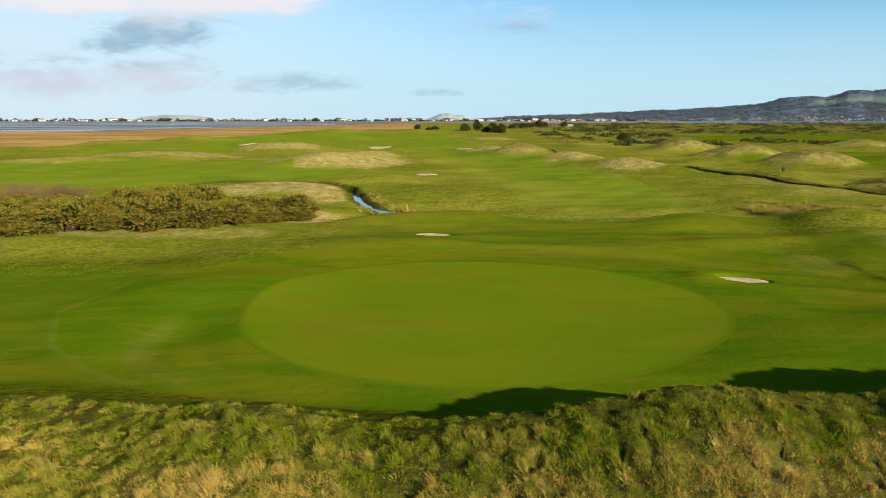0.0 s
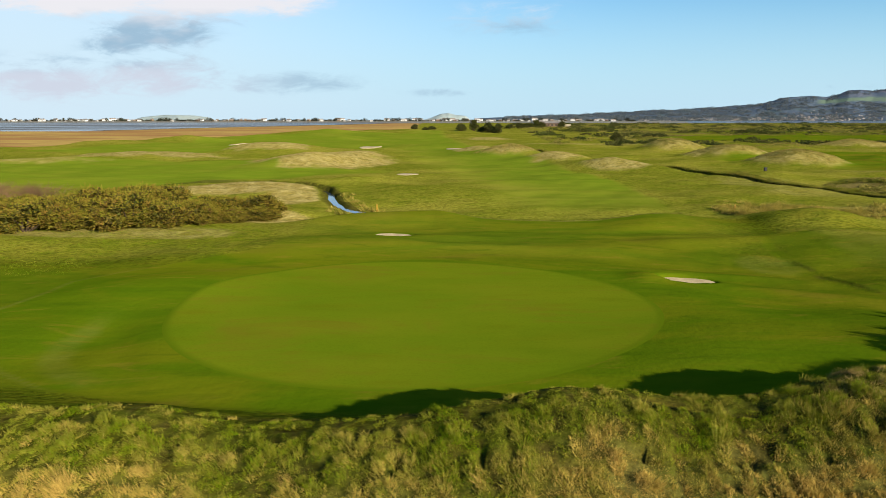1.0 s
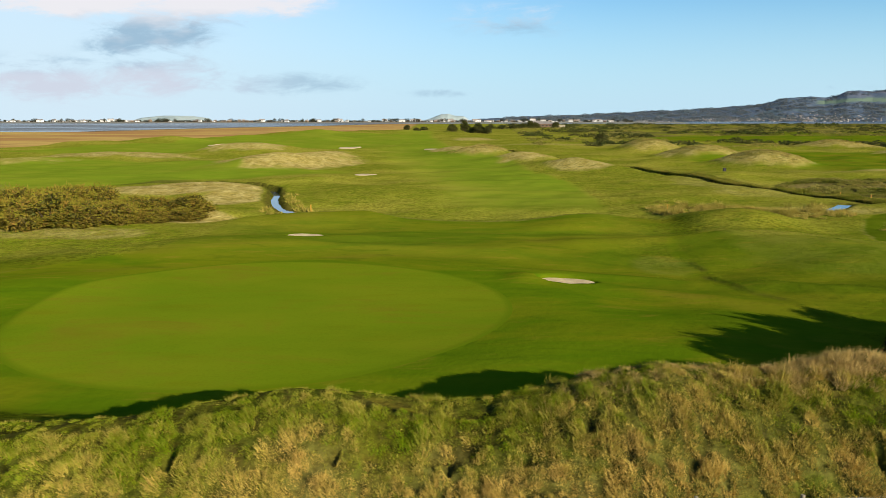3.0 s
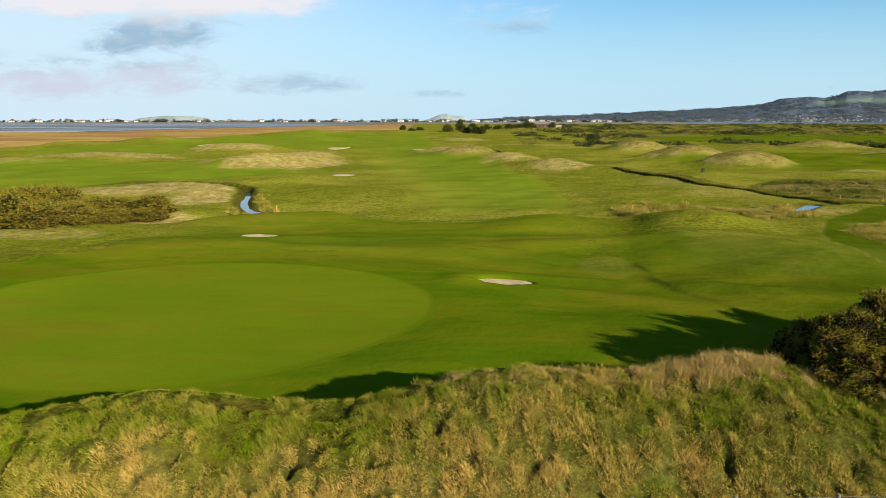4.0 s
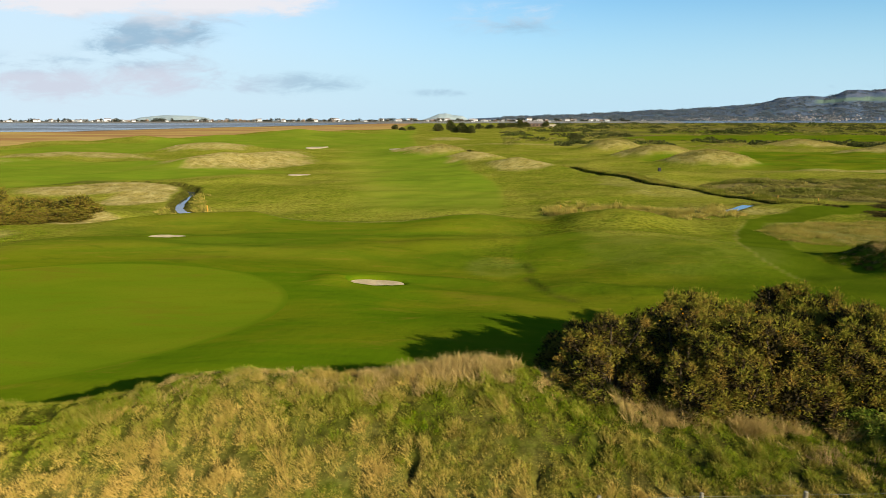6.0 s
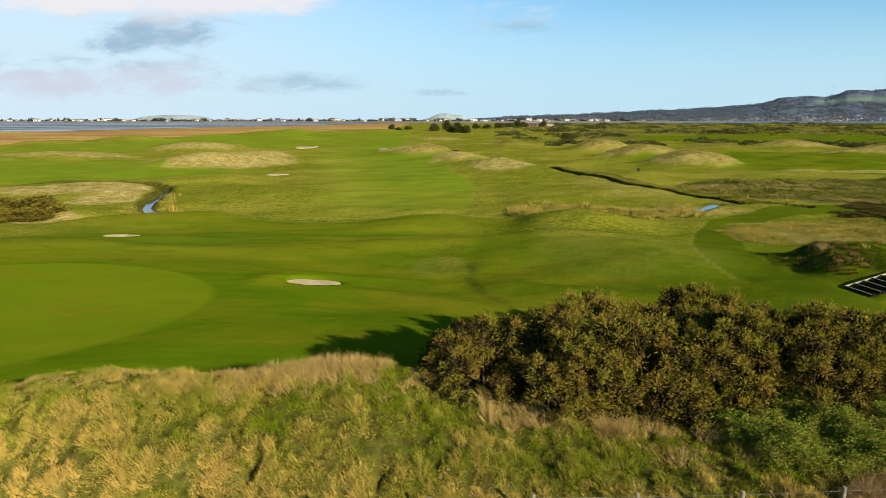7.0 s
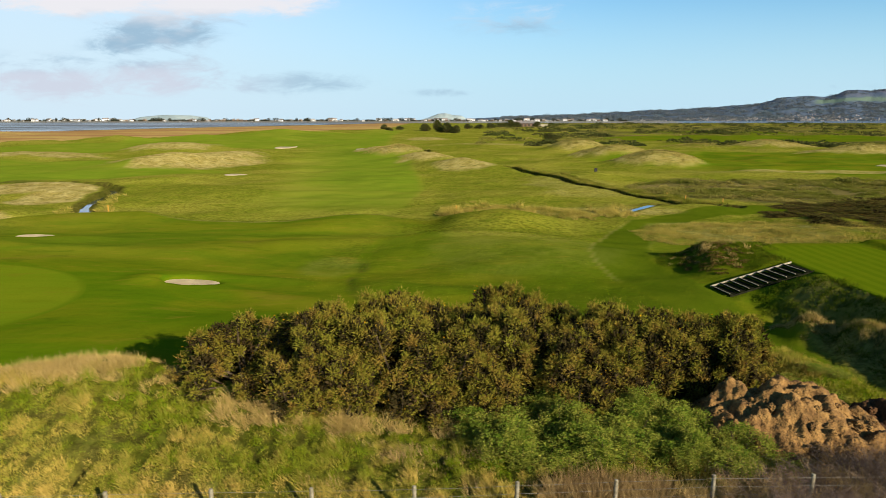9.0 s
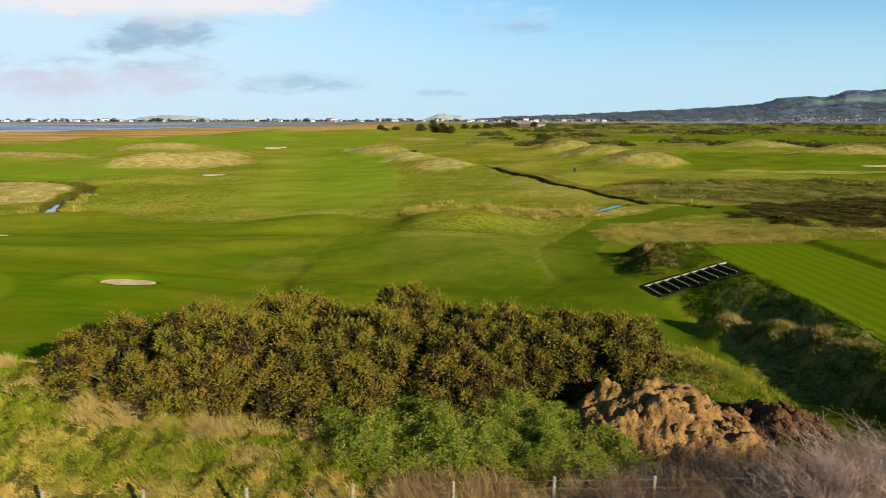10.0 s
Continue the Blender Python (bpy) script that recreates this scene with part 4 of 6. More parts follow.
HEAD_U = (0.036, 0.09, 0.153, 0.198, 0.243, 0.266, 0.297, 0.333, 0.378, 0.409, 0.433, 0.467, 0.503, 0.516, 0.533, 0.555, 0.582, 0.609, 0.626, 0.643, 0.661, 0.683, 0.703, 0.767)
HEAD_H = (12, 20, 32, 36, 42, 47, 53, 60, 65, 74, 78, 88, 97, 107, 126, 136, 142, 136, 148, 173, 177, 170, 183, 202)
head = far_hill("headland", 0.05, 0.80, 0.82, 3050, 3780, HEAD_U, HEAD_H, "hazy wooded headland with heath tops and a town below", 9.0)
far_hill("backdrop_hill", -0.50, -0.37, 0.7, 4150, 4400, (-0.50, -0.485, -0.45, -0.43, -0.40, -0.375, -0.37), (4, 26, 41, 42, 38, 22, 4), "low blue hill on the far horizon", 2.0, 60, 10, "hazehill")
far_hill("backdrop_islet", -0.035, 0.045, 0.7, 3650, 3850, (-0.035, -0.02, -0.003, 0.008, 0.02, 0.034, 0.045), (4, 20, 46, 50, 37, 33, 4), "rocky islet beyond the shore", 3.0, 60, 10, "hazehill")


def build_far_shore():
    xs, ys = np.linspace(-1900, 760, 200), np.linspace(1890, 3300, 24)
    x, y = np.meshgrid(xs, ys)
    z = -2.5 + 4.2 * step(y, 1890, 1945) + 1.5 * fbm(x / 120, y / 120, 3, 88)
    tagged(new("far_shore", raw_mesh("far_shore", np.stack([x, y, z], -1).reshape(-1, 3), grid_faces(24, 200), M["concrete"], True)),
           "low built-up shore across the estuary", "shore", kind="structure")


build_far_shore()


def house(at, w, d, h, rise, wall, label, group):
    """A far house: walls, a pitched roof with eaves, a chimney, windows."""
    e = thing("house", at, label, "house", group)
    part("wall", box(bmesh.new(), (w, d, h), (0, 0, h / 2)), wall, e)
    bm = bmesh.new()
    v = [bm.verts.new(p) for p in ((-w / 2 - .4, -d / 2 - .4, h), (w / 2 + .4, -d / 2 - .4, h), (w / 2 + .4, d / 2 + .4, h), (-w / 2 - .4, d / 2 + .4, h),
                                   (-w / 2 - .4, 0, h + rise), (w / 2 + .4, 0, h + rise))]
    for f in ((0, 1, 5, 4), (2, 3, 4, 5), (0, 4, 3), (1, 2, 5), (3, 2, 1, 0)):
        bm.faces.new([v[i] for i in f])
    roof = part("roof", bm, M["slate"], e)
    part("chimney", box(bmesh.new(), (0.9, 0.9, 2.2), (w * 0.32, 0, h + rise)), M["brick"], roof)
    for k in (-0.28, 0.05, 0.32):
        part("window", box(bmesh.new(), (w * 0.13, 0.12, h * 0.3), (w * k, -d / 2 - 0.05, h * 0.62)), M["dark"], e)
    return e


rnd = random.Random(4)
HOUSES = [house((0, 0, -400), 13, 9, 5.5, 3.2, M["render"], "white rendered house with slate roof by the shore", "shore houses"),
          house((0, 0, -400), 19, 9, 6.5, 3.0, M["render"], "long white terrace with grey slate roof", "shore houses"),
          house((0, 0, -400), 11, 9, 5.5, 3.6, M["brick"], "brown brick house with slate roof", "shore houses")]
first = {}


def place_house(i, x, y, z, s):
    m = Matrix.Translation((x, y, z)) @ Matrix.Rotation(rnd.uniform(-0.5, 0.5), 4, "Z") @ Matrix.Scale(s, 4)
    if i in first:
        copy_thing(HOUSES[i], m)
    else:
        first[i] = True
        HOUSES[i].matrix_basis = m


for row in range(2):
    x = -1560.0
    while x < 560:
        dense = vnoise(np.array([x / 110]), np.array([0.5 + row]), 8)[0]
        if rnd.random() < 0.15 + 0.9 * dense:
            y = 1955 + 70 * row + rnd.uniform(0, 50)
            place_house(rnd.choice((0, 1, 0, 2, 2)), x, y, 1.6 + 1.6 * row, rnd.uniform(0.6, 1.05))
        x += rnd.uniform(11, 21)


def headland_town():
    """The town on the headland: hundreds of small gabled houses, too many and too far to count."""
    r = random.Random(31)
    vw, fw, vr, fr = [], [], [], []
    while len(fw) < 4 * 620:
        u, t = r.choice((r.uniform(0.17, 0.79), r.gauss(0.58, 0.05), r.gauss(0.44, 0.07))), abs(r.gauss(0.04, 0.11)) + 0.03
        if t > 0.58 or (u < 0.45 and t > 0.45) or not 0.17 < u < 0.79 or vnoise(np.array([u * 70.0]), np.array([t * 22.0]), 5)[0] < 0.45:
            continue
        y = 3050 + 730 * t
        w, d, h = r.uniform(3, 8), 6, r.uniform(1.6, 3.2)
        at, z = Vector((u * y, y, 0)), head(u, t) + 1
        turn = r.uniform(-0.5, 0.5)
        ax, ay = Vector((math.cos(turn), math.sin(turn), 0)) * w / 2, Vector((-math.sin(turn), math.cos(turn), 0)) * d / 2
        low = [at - ax - ay, at + ax - ay, at + ax + ay, at - ax + ay]
        n = len(vw)
        vw += [(p.x, p.y, z - 4) for p in low] + [(p.x, p.y, z + h) for p in low]
        fw += [(n + k, n + (k + 1) % 4, n + 4 + (k + 1) % 4, n + 4 + k) for k in range(4)]
        n = len(vr)
        ridge = [at - ax * 1.05, at + ax * 1.05]
        vr += [(p.x, p.y, z + h) for p in low] + [(p.x, p.y, z + h + 2.2) for p in ridge]
        fr += [(n, n + 1, n + 5, n + 4), (n + 2, n + 3, n + 4, n + 5)]
    e = new("town")
    tagged(e, "pale houses of a town on the headland slope", "town", kind="stuff")
    mesh_part("wall", raw_mesh("wall", vw, fw, M["townwall"]), e)
    mesh_part("roof", raw_mesh("roof", vr, fr, M["slate"]), e)


headland_town()


# ---- plants ----
RNG = np.random.default_rng(7)


def unit(v):
    return v / np.maximum(np.linalg.norm(v, axis=-1, keepdims=True), 1e-9)


def spikes(base, way, length, width):
    """Thin three-cornered leaves: base points, directions, lengths, widths."""
    side = unit(np.cross(way, RNG.normal(size=way.shape)))
    a, b = base - side * width[:, None] / 2, base + side * width[:, None] / 2
    tip = base + way * length[:, None]
    verts = np.stack([a, b, tip], 1).reshape(-1, 3)
    return verts, np.arange(len(verts)).reshape(-1, 3)


def leaves(base, way, length, width):
    """Four-cornered leaves with a point at both ends."""
    side = unit(np.cross(way, RNG.normal(size=way.shape))) * width[:, None] / 2
    mid = base + way * length[:, None] * 0.45
    verts = np.stack([base, mid - side, base + way * length[:, None], mid + side], 1).reshape(-1, 3)
    return verts, np.arange(len(verts)).reshape(-1, 4)


def lobes_of(n, reach, height, size):
    """Round lobes that make up a bush's uneven outline."""
    out = []
    for k in range(n):
        a, r = RNG.uniform(0, 2 * math.pi), reach * math.sqrt(RNG.uniform(0, 1))
        s = size * RNG.uniform(0.7, 1.25)
        top = height * (1 - 0.34 * (r / reach) ** 2) * RNG.uniform(0.78, 1.0)
        out.append((r * math.cos(a), r * math.sin(a), max(s * 0.6, top - s), s))
        if top > 2.2 * s:
            b = a + RNG.uniform(-0.9, 0.9)
            out.append((r * math.cos(b) * 1.2, r * math.sin(b) * 1.2, top * RNG.uniform(0.3, 0.5), s * 1.05))
    out = np.array(out)
    out[:, 2] *= (height - size) / (out[:, 2].max() + 1e-6)
    return out


def on_lobes(lobes, n, inner=0.72):
    """Points over the lobes with their outward directions, and which lobe each is on."""
    i = RNG.integers(0, len(lobes), n)
    d = RNG.normal(size=(n, 3))
    d[:, 2] += 0.25
    d = unit(d)
    r = RNG.uniform(inner, 1.05, n)
    return lobes[i, :3] + d * (lobes[i, 3] * r)[:, None], d, i


def clumps_on(lobes, per, size, inner=0.88):
    """Small cushions of shoots over the lobes, so that a bush shows lit tufts and dark gaps."""
    n = len(lobes) * per
    p, d, i = on_lobes(lobes, n, inner)
    return np.concatenate([p, (size * RNG.uniform(0.55, 1.3, n))[:, None]], 1)


def bush_meshes(n, lobes, length, width, mat, needle=True, name="foliage", up=0.45, inner=0.5, tone=(-0.55, 0.55)):
    """Foliage over lobes: shoots point out and up, browner towards the inside of each cushion."""
    p, d, i = on_lobes(lobes, n, inner)
    deep = 1 - np.linalg.norm(p - lobes[i, :3], axis=1) / lobes[i, 3]
    keep = p[:, 2] > 0.05
    p, d, i, deep = p[keep], d[keep], i[keep], deep[keep]
    way = unit(d + RNG.normal(size=d.shape) * 0.38 + np.array([0, 0, up]))
    L = length * RNG.uniform(0.6, 1.3, len(p))
    W = width * RNG.uniform(0.7, 1.3, len(p))
    v, f = (spikes if needle else leaves)(p, way, L, W)
    k = f.shape[1]
    tone = RNG.uniform(*tone, len(lobes))[i]
    dry = np.repeat(np.clip(RNG.uniform(-0.3, 0.3, len(p)) + tone + deep * 0.9, 0, 1), k)
    return raw_mesh(name, v, f, mat, attrs={"dry": dry})


def tube(path, r0, r1, sides=5):
    """A tapered limb along points."""
    path = np.asarray(path, float)
    n = len(path)
    verts, faces = [], []
    for i, p in enumerate(path):
        t = unit((path[min(i + 1, n - 1)] - path[max(i - 1, 0)])[None])[0]
        a = unit(np.cross(t, (0.3, 0.9, 0.2))[None])[0]
        b = np.cross(t, a)
        r = r0 + (r1 - r0) * i / (n - 1)
        for s in range(sides):
            w = 2 * math.pi * s / sides
            verts.append(p + r * (a * math.cos(w) + b * math.sin(w)))
    for i in range(n - 1):
        for s in range(sides):
            s2 = (s + 1) % sides
            faces.append((i * sides + s, i * sides + s2, (i + 1) * sides + s2, (i + 1) * sides + s))
    return np.array(verts), np.array(faces)


def join(parts):
    vs, fs, n = [], [], 0
    for v, f in parts:
        vs.append(v)
        fs.append(f + n)
        n += len(v)
    return np.concatenate(vs), np.concatenate(fs)


def stems_mesh(lobes, mat, r=0.05, name="branch"):
    parts = []
    for lx, ly, lz, s in lobes:
        mid = np.array([lx * 0.45 + RNG.normal() * 0.1, ly * 0.45 + RNG.normal() * 0.1, lz * 0.5])
        parts.append(tube([(lx * 0.08, ly * 0.08, -0.15), mid, (lx, ly, lz), (lx * 1.1, ly * 1.1, lz + s * 0.7)], r, r * 0.3, 4))
    v, f = join(parts)
    return raw_mesh(name, v, f, mat)


def gorse_bush(n, flowers, length, width, label, group, leaf="gorse", heart="oldgorse", tuft=0.15, per=46):
    """A gorse bush: rounded boughs set with many small tufts of spines, dead growth between them coloured dark as gap
    shade.
    """
    e = thing("gorse_bush", (0, 0, 0), label, "bush", group)
    lobes = lobes_of(9, 1.2, 2.4, 0.5)
    a, r = RNG.uniform(0, 2 * math.pi, 5), RNG.uniform(0.75, 1.2, 5)
    lobes = np.concatenate([lobes, np.stack([r * np.cos(a), r * np.sin(a), RNG.uniform(0.3, 0.6, 5), RNG.uniform(0.4, 0.55, 5)], 1)])
    tufts = clumps_on(lobes * np.array([1, 1, 1, 1.05]), per, tuft, 0.72)
    mesh_part("foliage", bush_meshes(n, tufts, length, width, M[leaf], inner=0.15, up=0.3, tone=(-0.7, 0.5)), e)
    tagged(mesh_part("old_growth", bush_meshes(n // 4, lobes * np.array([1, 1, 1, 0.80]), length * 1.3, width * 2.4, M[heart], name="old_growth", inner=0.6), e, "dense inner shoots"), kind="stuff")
    mesh_part("branch", stems_mesh(lobes, M["bark"]), e)
    p, d, i = on_lobes(lobes, flowers, 0.98)
    v, f = leaves(p, unit(d + RNG.normal(size=d.shape) * 0.4), RNG.uniform(0.6, 1.2, flowers) * length * 0.7, RNG.uniform(0.6, 1.2, flowers) * length * 0.45)
    mesh_part("blossom", raw_mesh("blossom", v, f, M["blossom"]), e, "small orange-yellow blossom")
    return e


def taper(spots, xs, ks):
    """Lower the plants towards the end of a row."""
    return [(x, y, w, h * float(np.interp(x, xs, ks))) for x, y, w, h in spots]


def scatter(kinds, spots, lift=-0.1):
    """Sets the first plants of each kind and copies of them on the land; spots: x, y, width, height."""
    used = set()
    for k, (x, y, w, h) in enumerate(spots):
        e = kinds[k % len(kinds)]
        m = Matrix.Translation((x, y, ground_z(x, y) + lift)) @ Matrix.Rotation(k * 2.399, 4, "Z") @ Matrix.Diagonal((w, w, h, 1))
        if e.name in used:
            copy_thing(e, m)
        else:
            used.add(e.name)
            e.matrix_basis = m


def spots_between(x0, x1, front, back, gap, w, h, seed, stray=0.35):
    r = random.Random(seed)
    out, x = [], x0
    while x < x1:
        fx, bx = np.interp(x, *front), np.interp(x, *back)
        y = fx + r.uniform(0, gap * 0.5)
        while y < bx:
            out.append((x + r.uniform(-stray, stray) * gap, y, r.uniform(*w), r.uniform(*h)))
            y += gap * r.uniform(0.8, 1.2)
        x += gap * 0.9
    return out


near_gorse = [gorse_bush(23000, 75, 0.09, 0.026, "dense dark green gorse bush with sparse yellow blossom on the dune", "gorse hedge by the green", tuft=0.21, per=9) for k in range(3)]
scatter(near_gorse, taper(spots_between(31.0, 51.3, ((30, 33, 36, 40, 44, 47, 50.6, 52.5), (19.6, 18.6, 18.6, 19.6, 20.4, 21.4, 22.6, 23.4)),
                                  ((30, 32, 35, 39, 45, 51), (20.6, 22.6, 24.6, 26.6, 26.4, 26.0)), 1.75, (1.0, 1.35), (0.84, 1.02), 3, 0.5), (31, 34, 36, 41, 47, 50, 52.4), (1.12, 1.34, 1.34, 1.32, 1.27, 1.16, 0.8)))
mid_gorse = [gorse_bush(6500, 8, 0.19, 0.080, "dark olive gorse bush flecked with yellow blossom", "gorse thicket beside the fairway", "gorse", "darkgorse", 0.34, 16) for k in range(3)]
scatter(mid_gorse, taper(spots_between(-58.0, -15.5, ((-60, -40, -33, -21, -15.5), (50, 55.5, 60.5, 61.0, 65.5)), ((-60, -45, -30, -22, -15.5), (66, 72, 73, 70, 68)), 2.6, (0.95, 1.5), (0.75, 1.15), 5),
                         (-58, -42, -34, -28, -22, -15.5), (0.95, 1.0, 1.35, 1.3, 1.05, 0.7)))
far_gorse = [gorse_bush(3000, 8, 0.26, 0.10, "dark gorse bush on rough ground near the tee", "gorse clump behind the tee", "darkgorse", "oldgorse", 0.4, 12) for k in range(2)]
scatter(far_gorse, taper(spots_between(76.0, 112.0, ((75, 78, 85, 100, 112), (70.5, 65, 61, 58, 58)), ((75, 80, 90, 98, 112), (71, 76, 80, 84, 84)), 3.0, (1.1, 1.5), (0.75, 1.05), 6),
                         (75, 79, 84, 90, 97, 112), (0.22, 0.3, 0.5, 0.8, 1.15, 1.3)))


def bramble(n, label):
    e = thing("bramble_bush", (0, 0, 0), label, "bush", "brambles by the fence")
    lobes = lobes_of(9, 1.0, 1.35, 0.48)
    mesh_part("foliage", bush_meshes(n, clumps_on(lobes, 7, 0.24), 0.060, 0.038, M["bramble"], False, inner=0.3), e)
    mesh_part("branch", stems_mesh(lobes, M["bark"], 0.02), e)
    return e


near_bramble = [bramble(9000, "fresh green leafy bramble below the gorse") for k in range(2)]
scatter(near_bramble, spots_between(39.6, 47.0, ((39, 41, 44, 47), (17.0, 16.3, 16.2, 16.5)), ((39, 41, 44, 47), (18.0, 20.0, 20.4, 19.0)), 1.2, (0.8, 1.2), (0.6, 1.15), 8)
        + [(47.3, 17.0, 0.9, 0.7), (48.0, 16.3, 0.8, 0.55), (50.8, 21.8, 0.9, 0.7), (52.0, 22.4, 0.8, 0.6), (52.6, 21.2, 0.7, 0.45), (53.6, 23.4, 0.6, 0.4)])


def twig_shrub(name, n, height, label, group, mat="twig"):
    """A leafless shrub: many thin forked shoots from one root."""
    e = thing(name, (0, 0, 0), label, "shrub", group)
    parts, fine = [], []
    for k in range(n):
        a, lean = RNG.uniform(0, 2 * math.pi), RNG.uniform(0.05, 0.95)
        h = height * RNG.uniform(0.6, 1.05)
        p0 = np.array([RNG.normal() * 0.35, RNG.normal() * 0.35, -0.1])
        p1 = p0 + np.array([math.cos(a) * lean * h * 0.35, math.sin(a) * lean * h * 0.35, h * 0.5])
        p2 = p1 + np.array([math.cos(a) * lean * h * 0.45, math.sin(a) * lean * h * 0.45, h * 0.45]) + RNG.normal(size=3) * 0.08
        parts.append(tube([p0, p1, p2], 0.009, 0.003, 3))
        for j in range(9):
            t = RNG.uniform(0.0, 1)
            q = p1 + (p2 - p1) * t
            w = unit((p2 - p1 + RNG.normal(size=3) * h * 0.32)[None])[0] * h * RNG.uniform(0.15, 0.35)
            fine.append(tube([q, q + w * 0.5 + RNG.normal(size=3) * 0.03, q + w], 0.0045, 0.0022, 3))
    v, f = join(parts)
    mesh_part("branch", raw_mesh("branch", v, f, M[mat]), e)
    v, f = join(fine)
    tagged(mesh_part("twig", raw_mesh("twig", v, f, M[mat]), e), kind="stuff")
    return e


near_twigs = [twig_shrub("bare_shrub", 230, 2.25, "leafless dark brown shrub of thin twigs by the fence", "bare shrubs by the fence") for k in range(2)]
scatter(near_twigs, [(47.4, 12.4, 1.0, 0.6), (47.2, 13.2, 0.9, 0.55), (48.4, 13.6, 1.0, 0.65), (49.6, 13.2, 1.1, 0.8), (50.8, 13.8, 1.1, 0.95), (49.0, 12.4, 1.1, 0.75), (50.4, 12.2, 1.1, 0.95),
                     (48.8, 15.0, 0.9, 0.6), (50.2, 15.2, 0.9, 0.74), (51.6, 15.2, 1.0, 0.8), (47.2, 14.8, 0.8, 0.5)])
pale_twigs = [twig_shrub("bare_shrub", 230, 2.25, "leafless pinkish pale shrub of thin twigs by the fence", "bare shrubs by the fence", "paletwig") for k in range(2)]
scatter(pale_twigs, [(52.0, 13.4, 1.2, 0.72), (53.3, 14.0, 1.2, 0.78), (54.6, 13.7, 1.2, 0.79), (53.2, 15.3, 1.0, 0.50), (54.4, 15.6, 1.1, 0.54), (56.0, 15.0, 1.2, 0.68), (57.4, 14.2, 1.2, 0.76),
                     (57.2, 16.2, 1.1, 0.47), (59.0, 15.4, 1.2, 0.50), (55.2, 16.2, 1.1, 0.50), (59.6, 14.0, 1.2, 0.61), (60.2, 16.4, 1.2, 0.47), (51.8, 12.3, 1.2, 0.76), (53.2, 12.4, 1.2, 0.81),
                     (54.8, 12.4, 1.2, 0.83), (56.2, 12.8, 1.2, 0.83), (58.0, 12.9, 1.2, 0.83)])
far_twigs = [twig_shrub("bare_shrub", 110, 2.6, "leafless reddish-brown shrub beside the gorse", "bare shrubs beside the gorse", "redtwig")]
scatter(far_twigs, [(-54, 78, 1.3, 1.0), (-51, 80, 1.3, 1.0), (-48, 79, 1.3, 0.9), (-57, 81, 1.4, 1.05), (-60, 78, 1.4, 1.05), (-56, 75, 1.3, 1.0), (-50, 76.5, 1.2, 0.9)])


def grass(name, x, y, n, length, width, spread, lean, dryness, label, smother=None, mat="grass", vary=0.34):
    """Shaggy tufts at x, y: n blades each, leaning out and with the wind."""
    keep = smother(x, y) if smother else np.ones(len(x), bool)
    x, y, dryness, length = x[keep], y[keep], dryness[keep], (length * np.ones(len(keep)))[keep]
    k = len(x)
    a, r = RNG.uniform(0, 2 * math.pi, (k, n)), np.sqrt(RNG.uniform(0, 1, (k, n))) * spread
    bx, by = (x[:, None] + r * np.cos(a)).ravel(), (y[:, None] + r * np.sin(a)).ravel()
    comb = RNG.normal(size=(k, 2)) * 0.22
    wx = (np.cos(a) * 0.45 * lean * r / spread + comb[:, :1] - 0.22).ravel() + RNG.normal(size=k * n) * 0.16
    wy = (np.sin(a) * 0.45 * lean * r / spread + comb[:, 1:] - 0.34).ravel() + RNG.normal(size=k * n) * 0.16
    way = unit(np.stack([wx, wy, np.ones(k * n)], 1))
    size = (length * RNG.choice((0.6, 0.8, 1.0, 1.35), k) * RNG.uniform(0.8, 1.2, k))[:, None] * RNG.uniform(0.55, 1.1, (k, n))
    base = np.stack([bx, by, land(bx, by) - 0.04], 1)
    v, f = spikes(base, way, size.ravel(), width * RNG.uniform(0.7, 1.3, k * n))
    dry = np.clip(dryness[:, None] + RNG.normal(size=(k, n)) * 0.12 + RNG.normal(size=(k, 1)) * vary, 0, 1)
    me = raw_mesh(name, v, f, M[mat], attrs={"dry": np.repeat(dry.ravel(), 3)})
    return tagged(new(name, me), label, "grass", kind="stuff")


def cushions(name, x, y, size, mat, dryness, label, n=60):
    """Low rounded scrub at x, y, each a cushion of small leaves."""
    d = unit(RNG.normal(size=(len(x), n, 3)))
    d[..., 2] = np.abs(d[..., 2])
    at = np.stack([x, y, land(x, y)], 1)
    p = (at[:, None] + d * size[:, None, None] * np.array([1.5, 1.2, 0.62]) * RNG.uniform(0.55, 1, (len(x), n, 1))).reshape(-1, 3)
    big = np.repeat(size, n)
    v, f = leaves(p, unit(d.reshape(-1, 3) + RNG.normal(size=(len(p), 3)) * 0.5), big * 0.34, big * 0.30)
    tagged(new(name, raw_mesh(name, v, f, M[mat], attrs={"dry": np.repeat(np.repeat(dryness, n), 4)})), label, "scrub", kind="stuff")


